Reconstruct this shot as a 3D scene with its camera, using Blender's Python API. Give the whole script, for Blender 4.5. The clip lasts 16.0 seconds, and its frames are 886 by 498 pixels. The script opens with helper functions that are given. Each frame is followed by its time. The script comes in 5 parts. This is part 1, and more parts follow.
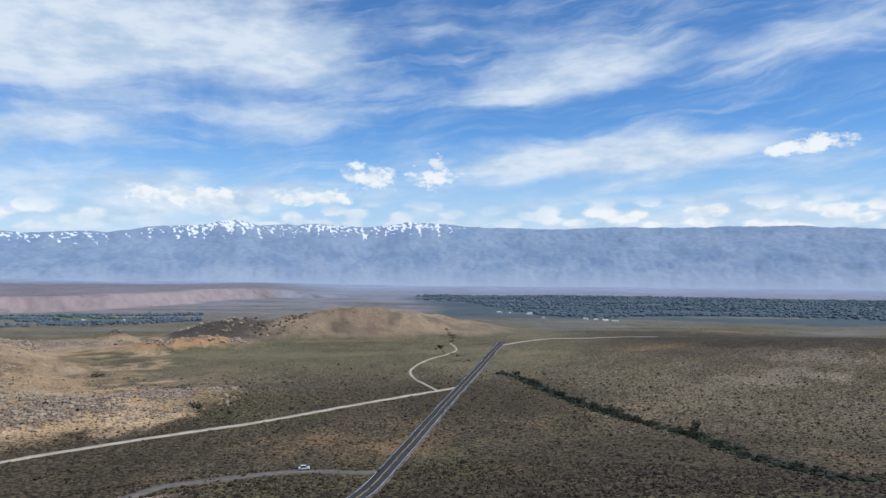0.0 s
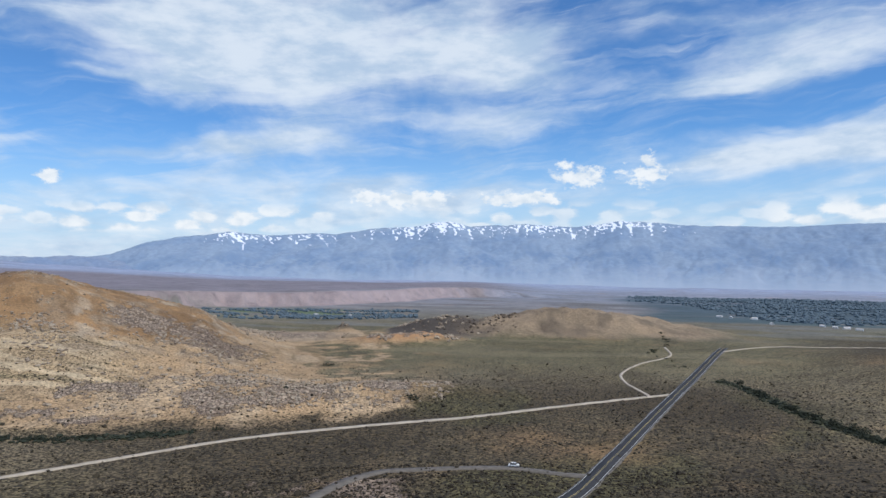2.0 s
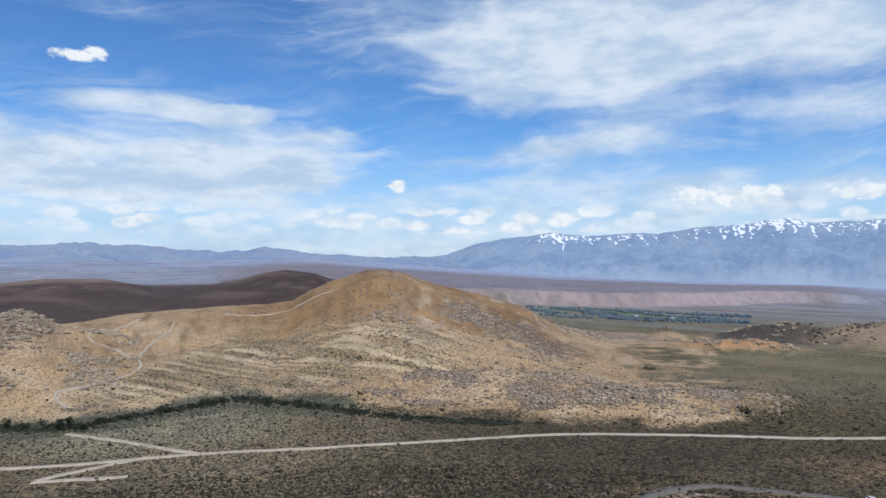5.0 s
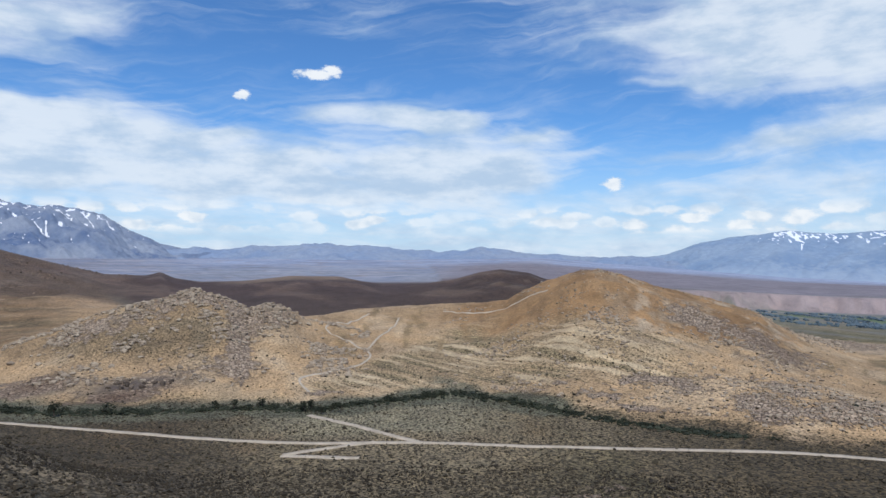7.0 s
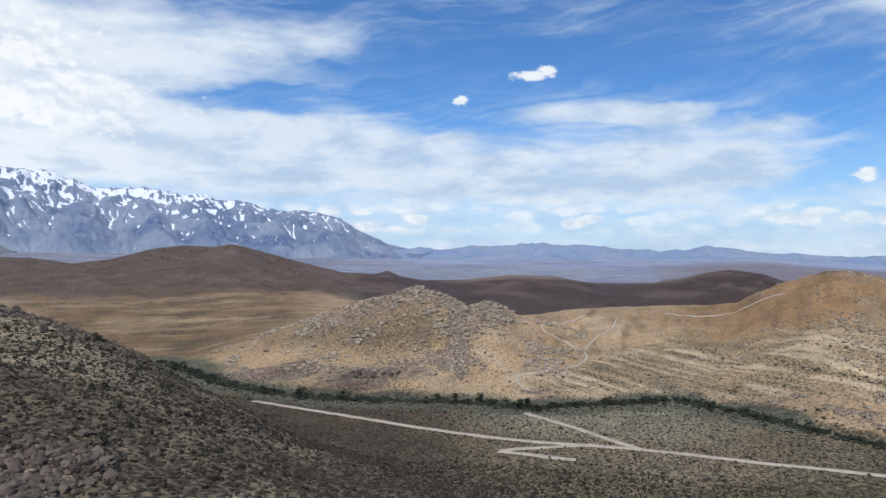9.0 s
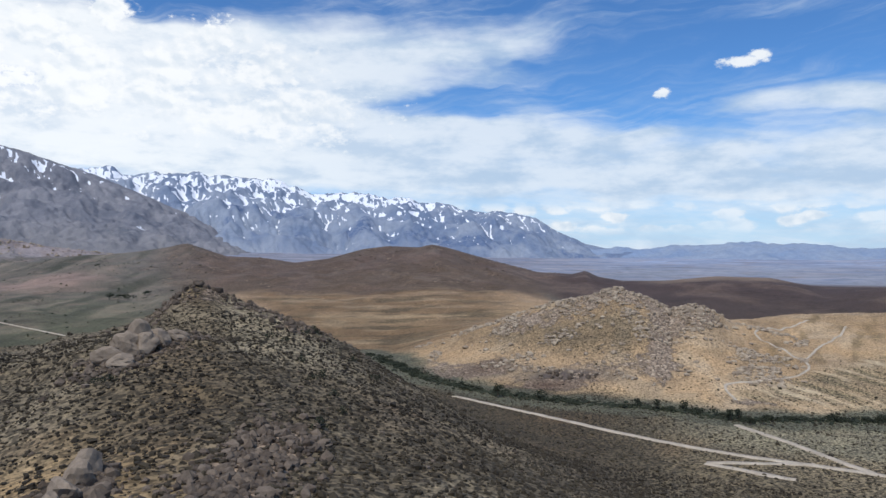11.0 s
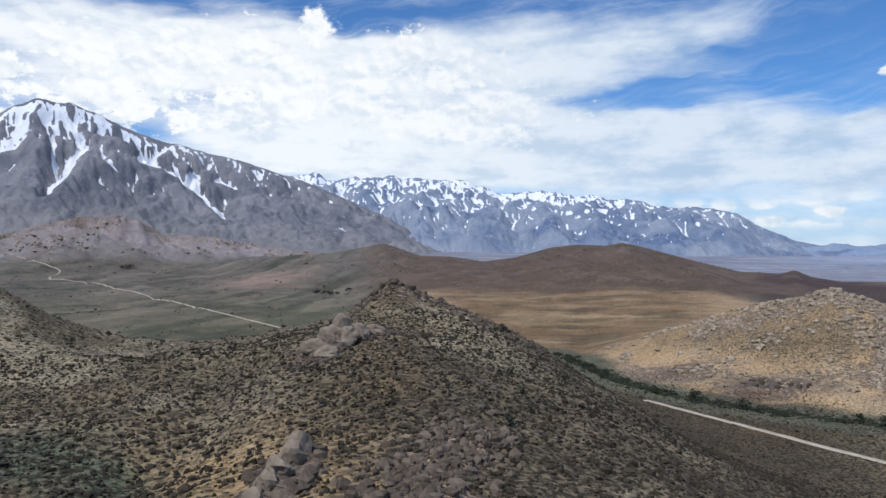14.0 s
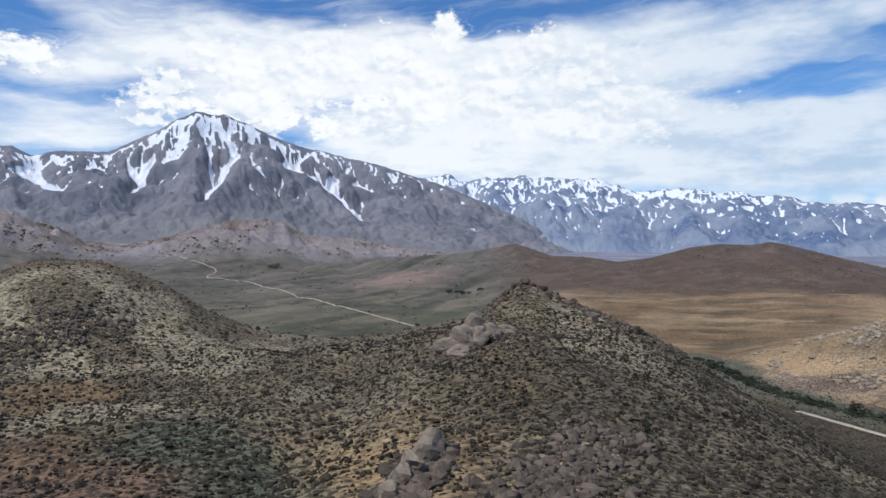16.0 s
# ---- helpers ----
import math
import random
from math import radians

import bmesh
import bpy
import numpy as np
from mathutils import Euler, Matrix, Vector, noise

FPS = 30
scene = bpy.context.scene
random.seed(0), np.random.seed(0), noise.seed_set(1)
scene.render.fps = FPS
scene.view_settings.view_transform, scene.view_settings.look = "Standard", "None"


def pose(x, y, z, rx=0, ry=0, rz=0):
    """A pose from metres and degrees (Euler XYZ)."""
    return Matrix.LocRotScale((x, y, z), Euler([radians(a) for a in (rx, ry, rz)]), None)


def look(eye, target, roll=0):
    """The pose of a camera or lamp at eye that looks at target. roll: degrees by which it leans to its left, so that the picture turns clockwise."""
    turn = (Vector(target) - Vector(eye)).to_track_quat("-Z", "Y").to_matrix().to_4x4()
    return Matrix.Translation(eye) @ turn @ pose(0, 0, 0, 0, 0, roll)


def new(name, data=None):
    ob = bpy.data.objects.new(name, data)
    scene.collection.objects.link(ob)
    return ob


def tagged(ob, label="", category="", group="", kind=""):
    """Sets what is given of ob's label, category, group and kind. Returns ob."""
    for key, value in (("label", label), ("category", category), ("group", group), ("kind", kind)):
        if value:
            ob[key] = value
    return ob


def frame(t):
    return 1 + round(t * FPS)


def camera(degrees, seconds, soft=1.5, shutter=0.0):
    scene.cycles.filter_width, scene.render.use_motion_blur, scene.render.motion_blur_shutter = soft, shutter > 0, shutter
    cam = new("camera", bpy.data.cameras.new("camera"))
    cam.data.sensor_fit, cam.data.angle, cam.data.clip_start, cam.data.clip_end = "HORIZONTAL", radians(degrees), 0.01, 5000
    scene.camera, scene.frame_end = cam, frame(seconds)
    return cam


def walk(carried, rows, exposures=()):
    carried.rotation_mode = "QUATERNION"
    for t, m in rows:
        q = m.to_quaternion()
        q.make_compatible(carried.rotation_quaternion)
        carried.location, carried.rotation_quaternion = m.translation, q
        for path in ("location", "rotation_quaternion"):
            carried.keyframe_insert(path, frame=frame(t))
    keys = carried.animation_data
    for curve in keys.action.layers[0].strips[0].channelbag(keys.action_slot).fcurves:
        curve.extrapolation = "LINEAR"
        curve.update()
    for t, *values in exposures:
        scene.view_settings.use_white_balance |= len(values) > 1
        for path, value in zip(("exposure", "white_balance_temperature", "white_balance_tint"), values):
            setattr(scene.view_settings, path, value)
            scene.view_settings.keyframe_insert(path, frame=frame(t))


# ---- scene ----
cam = camera(64.66, 16.0)

# The drone hangs in one place and turns to its left: seconds, yaw, pitch, roll.
EYE = (0.0, 0.0, 90.0)
PATH = [
    (0.0, 0.00, 0.64, 0.06),
    (0.5, 4.19, 0.65, 0.07),
    (1.0, 8.43, 0.67, 0.05),
    (1.5, 12.67, 0.67, 0.07),
    (2.0, 16.93, 0.67, 0.07),
    (2.5, 21.19, 0.67, 0.07),
    (3.0, 25.42, 0.68, 0.04),
    (3.5, 29.73, 0.67, 0.03),
    (4.0, 34.01, 0.69, 0.10),
    (6.5, 55.67, 0.72, -0.07),
    (7.0, 60.02, 0.72, -0.04),
    (7.5, 64.42, 0.72, -0.06),
    (8.0, 68.79, 0.72, -0.07),
    (8.5, 73.14, 0.69, -0.03),
    (9.0, 77.54, 0.68, -0.04),
    (9.5, 82.04, 0.68, -0.08),
    (10.0, 86.55, 0.67, -0.04),
    (10.2, 88.33, 0.67, -0.04),
    (12.3, 99.28, 0.61, -0.05),
    (12.5, 100.37, 0.60, -0.05),
    (13.0, 103.10, 0.59, 0.01),
    (13.5, 105.87, 0.56, 0.09),
    (14.0, 108.71, 0.57, 0.11),
    (14.5, 111.47, 0.59, 0.11),
    (15.0, 114.19, 0.61, 0.14),
    (15.5, 116.80, 0.61, 0.17),
    (16.0, 119.43, 0.61, 0.14),
]
walk(cam, [(t, pose(*EYE, 90 + pitch, roll, yaw)) for t, yaw, pitch, roll in PATH])

# ---- world, sky and sun ----
SUN_AZ, SUN_EL = -112.0, 58.0      # azimuth: degrees to the left of +y


def way(az, el):
    a, e = radians(az), radians(el)
    return Vector((-math.sin(a) * math.cos(e), math.cos(a) * math.cos(e), math.sin(e)))


class Nodes:
    """Short hand for building a node tree."""

    def __init__(self, tree):
        self.tree = tree
        tree.nodes.clear()

    def add(self, kind):
        return self.tree.nodes.new(kind)

    def put(self, socket, value):
        if isinstance(value, bpy.types.NodeSocket):
            self.tree.links.new(value, socket)
        elif value is not None:
            socket.default_value = value

    def math(self, op, a, b=None, c=None, clamp=False):
        node = self.add("ShaderNodeMath")
        node.operation, node.use_clamp = op, clamp
        for socket, value in zip(node.inputs, (a, b, c)):
            self.put(socket, value)
        return node.outputs[0]

    def vec(self, op, a, b=None, scale=None):
        node = self.add("ShaderNodeVectorMath")
        node.operation = op
        self.put(node.inputs[0], a)
        self.put(node.inputs[1], b)
        if scale is not None:
            self.put(node.inputs["Scale"], scale)
        return node.outputs["Value"] if op in ("LENGTH", "DOT_PRODUCT") else node.outputs[0]

    def span(self, value, a, b, c=0.0, d=1.0, smooth=True):
        node = self.add("ShaderNodeMapRange")
        node.interpolation_type = "SMOOTHSTEP" if smooth else "LINEAR"
        for socket, v in zip(node.inputs, (value, a, b, c, d)):
            self.put(socket, v)
        return node.outputs[0]

    def noise(self, vector, scale, detail=4.0, rough=0.55, distort=0.0):
        node = self.add("ShaderNodeTexNoise")
        self.put(node.inputs["Vector"], vector)
        node.inputs["Scale"].default_value = scale
        node.inputs["Detail"].default_value = detail
        node.inputs["Roughness"].default_value = rough
        node.inputs["Distortion"].default_value = distort
        return node.outputs[0]

    def mix(self, fac, a, b, blend="MIX"):
        node = self.add("ShaderNodeMix")
        node.data_type, node.blend_type = "RGBA", blend
        self.put(node.inputs[0], fac)
        self.put(node.inputs[6], (*a, 1) if isinstance(a, tuple) else a)
        self.put(node.inputs[7], (*b, 1) if isinstance(b, tuple) else b)
        return node.outputs[2]

    def mapped(self, vector, loc=(0, 0, 0), rot=0.0, scale=(1, 1, 1), kind="TEXTURE"):
        node = self.add("ShaderNodeMapping")
        node.vector_type = kind
        self.put(node.inputs[0], vector)
        node.inputs["Location"].default_value = loc
        node.inputs["Rotation"].default_value = (0, 0, radians(rot))
        node.inputs["Scale"].default_value = scale
        return node.outputs[0]


world = bpy.data.worlds.new("sky")
scene.world = world
world.use_nodes = True
W = Nodes(world.node_tree)
sky = W.add("ShaderNodeTexSky")
sky.sky_type = "NISHITA"
sky.sun_disc = False
sky.sun_elevation, sky.sun_rotation = radians(SUN_EL), radians(-SUN_AZ)
sky.altitude, sky.air_density, sky.dust_density, sky.ozone_density = 1500, 1.0, 0.6, 1.6

# The sky in degrees: azimuth to the left, height above the horizon.
aim = W.add("ShaderNodeTexCoord").outputs["Generated"]
sep = W.add("ShaderNodeSeparateXYZ")
W.put(sep.inputs[0], aim)
azimuth = W.math("MULTIPLY", W.math("ARCTAN2", W.math("MULTIPLY", sep.outputs[0], -1.0), sep.outputs[1]), 57.2958)
height = W.math("MULTIPLY", W.math("ARCSINE", sep.outputs[2]), 57.2958)
comb = W.add("ShaderNodeCombineXYZ")
W.put(comb.inputs[0], azimuth)
W.put(comb.inputs[1], height)
flat = comb.outputs[0]
# The same on a layer of cloud overhead, for perspective.
up = W.math("ADD", W.math("MAXIMUM", sep.outputs[2], 0.0), 0.10)
over = W.add("ShaderNodeCombineXYZ")
W.put(over.inputs[0], W.math("DIVIDE", sep.outputs[0], up))
W.put(over.inputs[1], W.math("DIVIDE", sep.outputs[1], up))
layer = over.outputs[0]

wisps = W.noise(W.mapped(layer, rot=25, scale=(1.0, 2.6, 1)), 1.5, 7, 0.6, 0.5)
lumps = W.noise(W.mapped(flat, scale=(1.7, 1.0, 1)), 0.42, 6, 0.58, 0.2)
bend = W.add("ShaderNodeTexNoise")
W.put(bend.inputs["Vector"], W.mapped(flat, scale=(2.0, 1.0, 1)))
bend.inputs["Scale"].default_value, bend.inputs["Detail"].default_value = 0.22, 4
shift = W.vec("MULTIPLY", W.vec("SUBTRACT", bend.outputs["Color"], (0.5, 0.5, 0.5)), (9.0, 4.0, 0))
bent = W.vec("ADD", flat, shift)


banks, puffs = [], []


def gather(store, one, op):
    """Keep one running sum or maximum."""
    store[:] = [one if not store else W.math(op, store[0], one)]


def bank(az, el, wide, high, dense, tilt=0.0):
    """A bank of thin cloud: middle, half width and half height in degrees, cover, lean."""
    d = W.vec("LENGTH", W.mapped(bent, (az, el, 0), tilt, (wide, high, 1)))
    gather(banks, W.span(d, 1.45, 0.1, 0.0, dense * 1.05), "ADD")


def gap(az, el, wide, high, depth, tilt=0.0):
    """A hole in the thin cloud."""
    d = W.vec("LENGTH", W.mapped(bent, (az, el, 0), tilt, (wide, high, 1)))
    gather(banks, W.span(d, 1.35, 0.2, 0.0, -depth), "ADD")


def puff(az, el, wide, high):
    """A small cumulus with a crisp top."""
    d = W.vec("LENGTH", W.mapped(flat, (az, el, 0), 0, (wide, high, 1)))
    gather(puffs, W.math("SUBTRACT", 1.4, d), "MAXIMUM")


bank(26.5, 17.3, 18.4, 4.2, 0.7, 0)
bank(13.8, 11.2, 10.5, 1.9, 0.45, 0)
bank(-10.0, 15.2, 10.2, 2.1, 0.36, -12)
bank(12.5, 15.6, 7.5, 3.2, 0.5, 0)
bank(-11.2, 7.8, 11.6, 2.1, 0.6, -6)
bank(32.8, 8.9, 12.1, 1.6, 0.4, 0)
bank(25.6, 5.0, 21.4, 1.6, 0.4, 0)
bank(-28.4, 15.7, 7.2, 1.9, 0.4, -10)
bank(-18.6, 8.0, 12.4, 2.3, 0.45, 0)
bank(29.0, 12.2, 8.9, 4.6, 0.35, 0)
bank(57.6, 7.6, 6.5, 2.8, 0.6, 0)
bank(60.1, 11.3, 4.5, 1.2, 0.5, 0)
bank(89.0, 9.9, 6.0, 2.1, 0.55, 0)
bank(66.2, 7.2, 20.0, 3.0, 0.6, 0)
bank(79.8, 9.6, 4.9, 0.8, 0.5, 0)
bank(39.3, 15.9, 12.1, 4.2, 0.45, 0)
bank(104.7, 9.2, 12.8, 3.2, 0.7, 0)
bank(105.5, 15.8, 10.1, 3.2, 0.6, 0)
bank(83.7, 5.8, 20.0, 2.3, 0.45, 0)
bank(111.1, 13.6, 19.6, 4.6, 0.75, -8)
bank(123.8, 15.9, 10.1, 3.2, 0.7, 0)
bank(99.6, 8.9, 23.3, 3.2, 0.7, 0)
bank(134.8, 14.4, 9.3, 3.7, 0.7, 0)
bank(90.8, 16.6, 10.1, 2.3, 0.4, -12)
bank(147.3, 13.5, 4.7, 2.1, 0.6, 0)
bank(147.7, 9.9, 7.2, 1.9, 0.5, 0)
bank(0.2, 16.9, 11.0, 2.8, 0.35, 0)
bank(-12.2, 13.6, 10.5, 1.9, 0.35, -8)
bank(141.0, 16.6, 11.0, 2.6, 0.42, 0)
bank(112.0, 7.6, 16.0, 2.6, 0.55, 0)
bank(122.0, 9.0, 12.0, 2.4, 0.5, 0)
bank(64.0, 11.6, 7.5, 0.9, 0.65, -2)
bank(52.0, 10.3, 4.7, 0.8, 0.55, 0)
bank(42.0, 13.2, 6.0, 0.5, 0.3, 0)
gap(58.4, 13.8, 6.1, 2.3, 0.55, 0)
gap(40.0, 10.4, 14.5, 1.6, 0.35, 0)
gap(5.9, 10.1, 8.5, 1.4, 0.3, -8)
gap(76.0, 15.9, 11.0, 2.3, 0.4, 0)
gap(60.2, 17.8, 6.0, 4.2, 0.5, 0)
gap(47.9, 6.6, 3.5, 1.9, 0.45, 0)
gap(-9.9, 11.5, 14.6, 1.4, 0.35, -6)
gap(1.1, 16.0, 6.0, 2.3, 0.3, 0)
gap(-29.4, 12.1, 7.0, 1.6, 0.3, -8)
gap(75.9, 14.8, 6.5, 4.2, 0.45, 0)
gap(50.3, 13.6, 7.3, 4.2, 0.4, 0)
gap(92.3, 12.2, 6.3, 1.4, 0.5, 0)
gap(150.5, 15.4, 4.1, 1.9, 0.5, 0)
gap(114.9, 18.5, 4.6, 1.2, 0.5, 0)
# small fair-weather clouds over the far valley
for az, el, wide, high in ((0.9, 6.6, 1.9, 0.95), (0.5, 7.4, 0.8, 0.7), (6.0, 6.4, 1.9, 0.95), (6.9, 7.3, 0.7, 0.5), 
                           (10.5, 4.7, 4.2, 0.6), (20.0, 4.7, 4.2, 0.75), (23.5, 4.9, 1.4, 0.7), (-28.9, 8.2, 2.0, 0.65), (-26.1, 7.9, 1.9, 0.5), (46.3, 5.9, 0.8, 0.5),
                           (70.2, 14.5, 1.7, 0.35), (68.9, 14.9, 0.9, 0.4), (76.0, 12.6, 0.6, 0.35)):
    puff(az, el, wide, high)
# the heaped bank over the great peak
for az, el, wide, high in ((133.0, 11.8, 9.0, 2.4), (120.0, 12.6, 10.0, 2.6), (108.0, 11.2, 8.0, 2.0), (135.4, 14.6, 4.4, 2.3), (131.2, 13.4, 3.0, 1.8), (128.3, 15.2, 3.6, 2.2), (123.2, 15.8, 3.4, 2.2), (118.9, 17.6, 1.8, 1.5), (119.8, 14.0, 4.0, 1.6), (111.4, 16.3, 2.9, 1.7),
                           (115.0, 14.3, 3.2, 1.5), (107.2, 14.4, 3.6, 1.7), (141.2, 12.4, 3.0, 1.8), (142.0, 10.2, 2.6, 0.7), (150.2, 14.2, 3.2, 1.4), 
                           (129.0, 10.6, 3.4, 0.9), (113.0, 11.2, 5.0, 1.2), (121.5, 11.4, 4.6, 1.2)):
    puff(az, el, wide, high)
cover = banks[0]
low = W.span(height, -1.0, 7.0, 0.55, 0.0)
cover = W.math("ADD", W.math("ADD", cover, 0.20), low)
streaks = W.noise(W.mapped(bent, rot=-4, scale=(7.0, 1.0, 1)), 0.55, 6, 0.55, 0.3)
thin = W.math("ADD", W.math("MULTIPLY", wisps, 0.5), W.math("ADD", W.math("MULTIPLY", streaks, 0.5), W.math("MULTIPLY", lumps, 0.2)))
veil = W.span(W.math("ADD", cover, W.math("MULTIPLY", W.math("SUBTRACT", thin, 0.6), 1.9)), 0.12, 1.0)
heap = puffs[0]
def lobes(vector, scale, soft=0.35):
    """Round heads of cloud, 1 in the middle of each."""
    node = W.add("ShaderNodeTexVoronoi")
    node.voronoi_dimensions, node.feature = "2D", "SMOOTH_F1"
    W.put(node.inputs["Vector"], vector)
    node.inputs["Scale"].default_value = scale
    node.inputs["Smoothness"].default_value = soft
    return W.math("SUBTRACT", 1.0, node.outputs["Distance"])


def billows(shifted):
    at = W.mapped(shifted, scale=(1.35, 1.0, 1))
    at = W.vec("ADD", at, W.vec("SCALE", W.noise(at, 0.9, 3), None, 0.9))
    big, mid = lobes(at, 0.42), lobes(at, 1.15)
    return W.math("ADD", W.math("MULTIPLY", big, 0.62), W.math("ADD", W.math("MULTIPLY", mid, 0.24), W.math("MULTIPLY", W.noise(at, 2.2, 5, 0.58), 0.30)))


billow = billows(flat)
above = billows(W.vec("ADD", flat, (-0.25, 0.45, 0.0)))
heap = W.math("ADD", heap, W.math("MULTIPLY", W.math("SUBTRACT", billow, 0.72), 1.5))
heap = W.math("ADD", heap, W.math("MULTIPLY", W.math("SUBTRACT", W.noise(W.mapped(flat, scale=(1.6, 1.0, 1)), 1.5, 6, 0.66), 0.5), 2.8))
solid = W.span(heap, 0.05, 0.85, 0.0, 0.95)
# A row of small heaped clouds stands over the horizon all round.
row = W.math("MULTIPLY", W.span(height, 1.4, 2.3), W.span(height, 5.4, 3.4))
heaps = W.math("ADD", lobes(W.mapped(flat, scale=(2.4, 1.0, 1)), 0.95, 0.5), W.math("MULTIPLY", W.noise(W.mapped(flat, scale=(2.2, 1.0, 1)), 1.1, 6, 0.62, 0.1), 0.9))
row = W.math("MULTIPLY", row, W.span(heaps, 0.84, 1.18))
row = W.math("MULTIPLY", row, W.span(W.noise(W.mapped(flat, scale=(3.0, 1.0, 1)), 0.12, 2), 0.35, 0.55, 0.45, 0.95))
heads = W.math("MAXIMUM", solid, row)
fibres = W.noise(W.mapped(bent, rot=-7, scale=(10.0, 1.0, 1)), 1.0, 8, 0.62, 0.4)
cirrus = W.math("MULTIPLY", W.span(W.math("ADD", W.math("MULTIPLY", fibres, 0.55), W.math("MULTIPLY", wisps, 0.45)), 0.44, 0.72), 0.55)
cirrus = W.math("MULTIPLY", cirrus, W.span(cover, -0.35, 0.35, 0.35, 1.0))
veil = W.math("SUBTRACT", 1.0, W.math("MULTIPLY", W.math("SUBTRACT", 1.0, W.math("MULTIPLY", veil, 0.92)), W.math("SUBTRACT", 1.0, cirrus)))
total = W.math("MAXIMUM", veil, heads)
# Thick parts of a cloud are greyer underneath; the sky is paler to the horizon and towards the peaks.
grey = W.noise(W.mapped(flat, (0.4, 0.5, 0), scale=(2.6, 1.0, 1)), 0.45, 5, 0.6)
white = W.span(azimuth, 85.0, 125.0)
tone = W.mix(W.span(grey, 0.34, 0.62), (0.48, 0.62, 0.80), (0.73, 0.82, 0.93))
tone = W.mix(W.math("MULTIPLY", white, W.span(grey, 0.36, 0.56, 0.55, 1.0)), tone, (0.96, 1.0, 1.03))
# Heaped clouds are white above and greyer below.
lit = W.span(W.math("SUBTRACT", billow, above), -0.26, 0.12)
head_tone = W.mix(lit, W.mix(white, (0.66, 0.76, 0.87), (0.80, 0.87, 0.94)), W.mix(white, (0.90, 0.94, 0.98), (1.02, 1.04, 1.05)))
tone = W.mix(heads, tone, head_tone)
clear = W.add("ShaderNodeBackground")
blue = W.mix(1.0, sky.outputs[0], (0.057, 0.097, 0.138), "MULTIPLY")
W.put(clear.inputs[0], W.mix(W.span(height, 11.0, -1.0, 0.0, 0.85), blue, (0.50, 0.67, 0.87)))
clear.inputs[1].default_value = 1.0
cloud = W.add("ShaderNodeBackground")
W.put(cloud.inputs[0], tone)
cloud.inputs[1].default_value = 1.0
both = W.add("ShaderNodeMixShader")
W.put(both.inputs[0], total)
W.put(both.inputs[1], clear.outputs[0])
W.put(both.inputs[2], cloud.outputs[0])
W.put(W.add("ShaderNodeOutputWorld").inputs[0], both.outputs[0])

sun = new("sun", bpy.data.lights.new("sun", "SUN"))
sun.data.energy, sun.data.angle, sun.data.color = 3.0, radians(0.6), (1.0, 0.965, 0.92)
sun.matrix_world = look(way(SUN_AZ, SUN_EL) * 4000, (0, 0, 0))

# ---- numbers for the land ----
def grid_noise(x, y, seed=0):
    """Smooth gradient noise, about -0.7 to 0.7, with cells one unit wide."""
    xi, yi = np.floor(x).astype(np.int64), np.floor(y).astype(np.int64)
    xf, yf = x - xi, y - yi

    def corner(ix, iy, dx, dy):
        h = (ix * 374761393 + iy * 668265263 + seed * 2147483 + 1013904223) & 0xFFFFFFFF
        h = ((h ^ (h >> 13)) * 1274126177) & 0xFFFFFFFF
        a = ((h ^ (h >> 16)) & 0xFFFF) * (2 * np.pi / 65536)
        return np.cos(a) * dx + np.sin(a) * dy

    u, v = xf * xf * xf * (xf * (xf * 6 - 15) + 10), yf * yf * yf * (yf * (yf * 6 - 15) + 10)
    n0 = corner(xi, yi, xf, yf) * (1 - u) + corner(xi + 1, yi, xf - 1, yf) * u
    n1 = corner(xi, yi + 1, xf, yf - 1) * (1 - u) + corner(xi + 1, yi + 1, xf - 1, yf - 1) * u
    return n0 * (1 - v) + n1 * v


def fbm(x, y, octaves=5, seed=0, gain=0.5):
    total, amp = 0.0, 1.0
    for k in range(octaves):
        total = total + amp * grid_noise(x * 2 ** k + 17.3 * k, y * 2 ** k - 9.1 * k, seed + k)
        amp *= gain
    return total


def ridged(x, y, octaves=5, seed=0, gain=0.5):
    """0 to about 1, with sharp crests."""
    total, amp, top = 0.0, 1.0, 0.0
    for k in range(octaves):
        total = total + amp * (1 - np.abs(grid_noise(x * 2 ** k + 5.7 * k, y * 2 ** k + 3.3 * k, seed + k)) * 2.2)
        top += amp
        amp *= gain
    return total / top


def step(a, b, v):
    t = np.clip((v - a) / (b - a), 0, 1)
    return t * t * (3 - 2 * t)


def polar(az, r):
    """A place on the plan, by degrees to the left of +y and metres from the drone's foot."""
    return np.array([-math.sin(radians(az)) * r, math.cos(radians(az)) * r])


def profile(v, *pairs):
    """A smooth curve through (place, value) pairs."""
    p = sorted(pairs)
    xs, ys = np.array([q[0] for q in p], float), np.array([q[1] for q in p], float)
    return np.interp(v, xs, ys)


def mound(x, y, az, r, high, across, along, power=1.7, turn=0.0):
    """A hill: middle, height, half width across the line of sight and along it."""
    cx, cy = polar(az, r)
    a = radians(az + turn)
    dx, dy = x - cx, y - cy
    u, v = dx * math.cos(a) + dy * math.sin(a), -dx * math.sin(a) + dy * math.cos(a)
    return high * np.exp(-np.sqrt((u / across) ** 2 + (v / along) ** 2 + 1e-9) ** power)


RIDGE = radians(113.0)      # the way the drone's own ridge runs


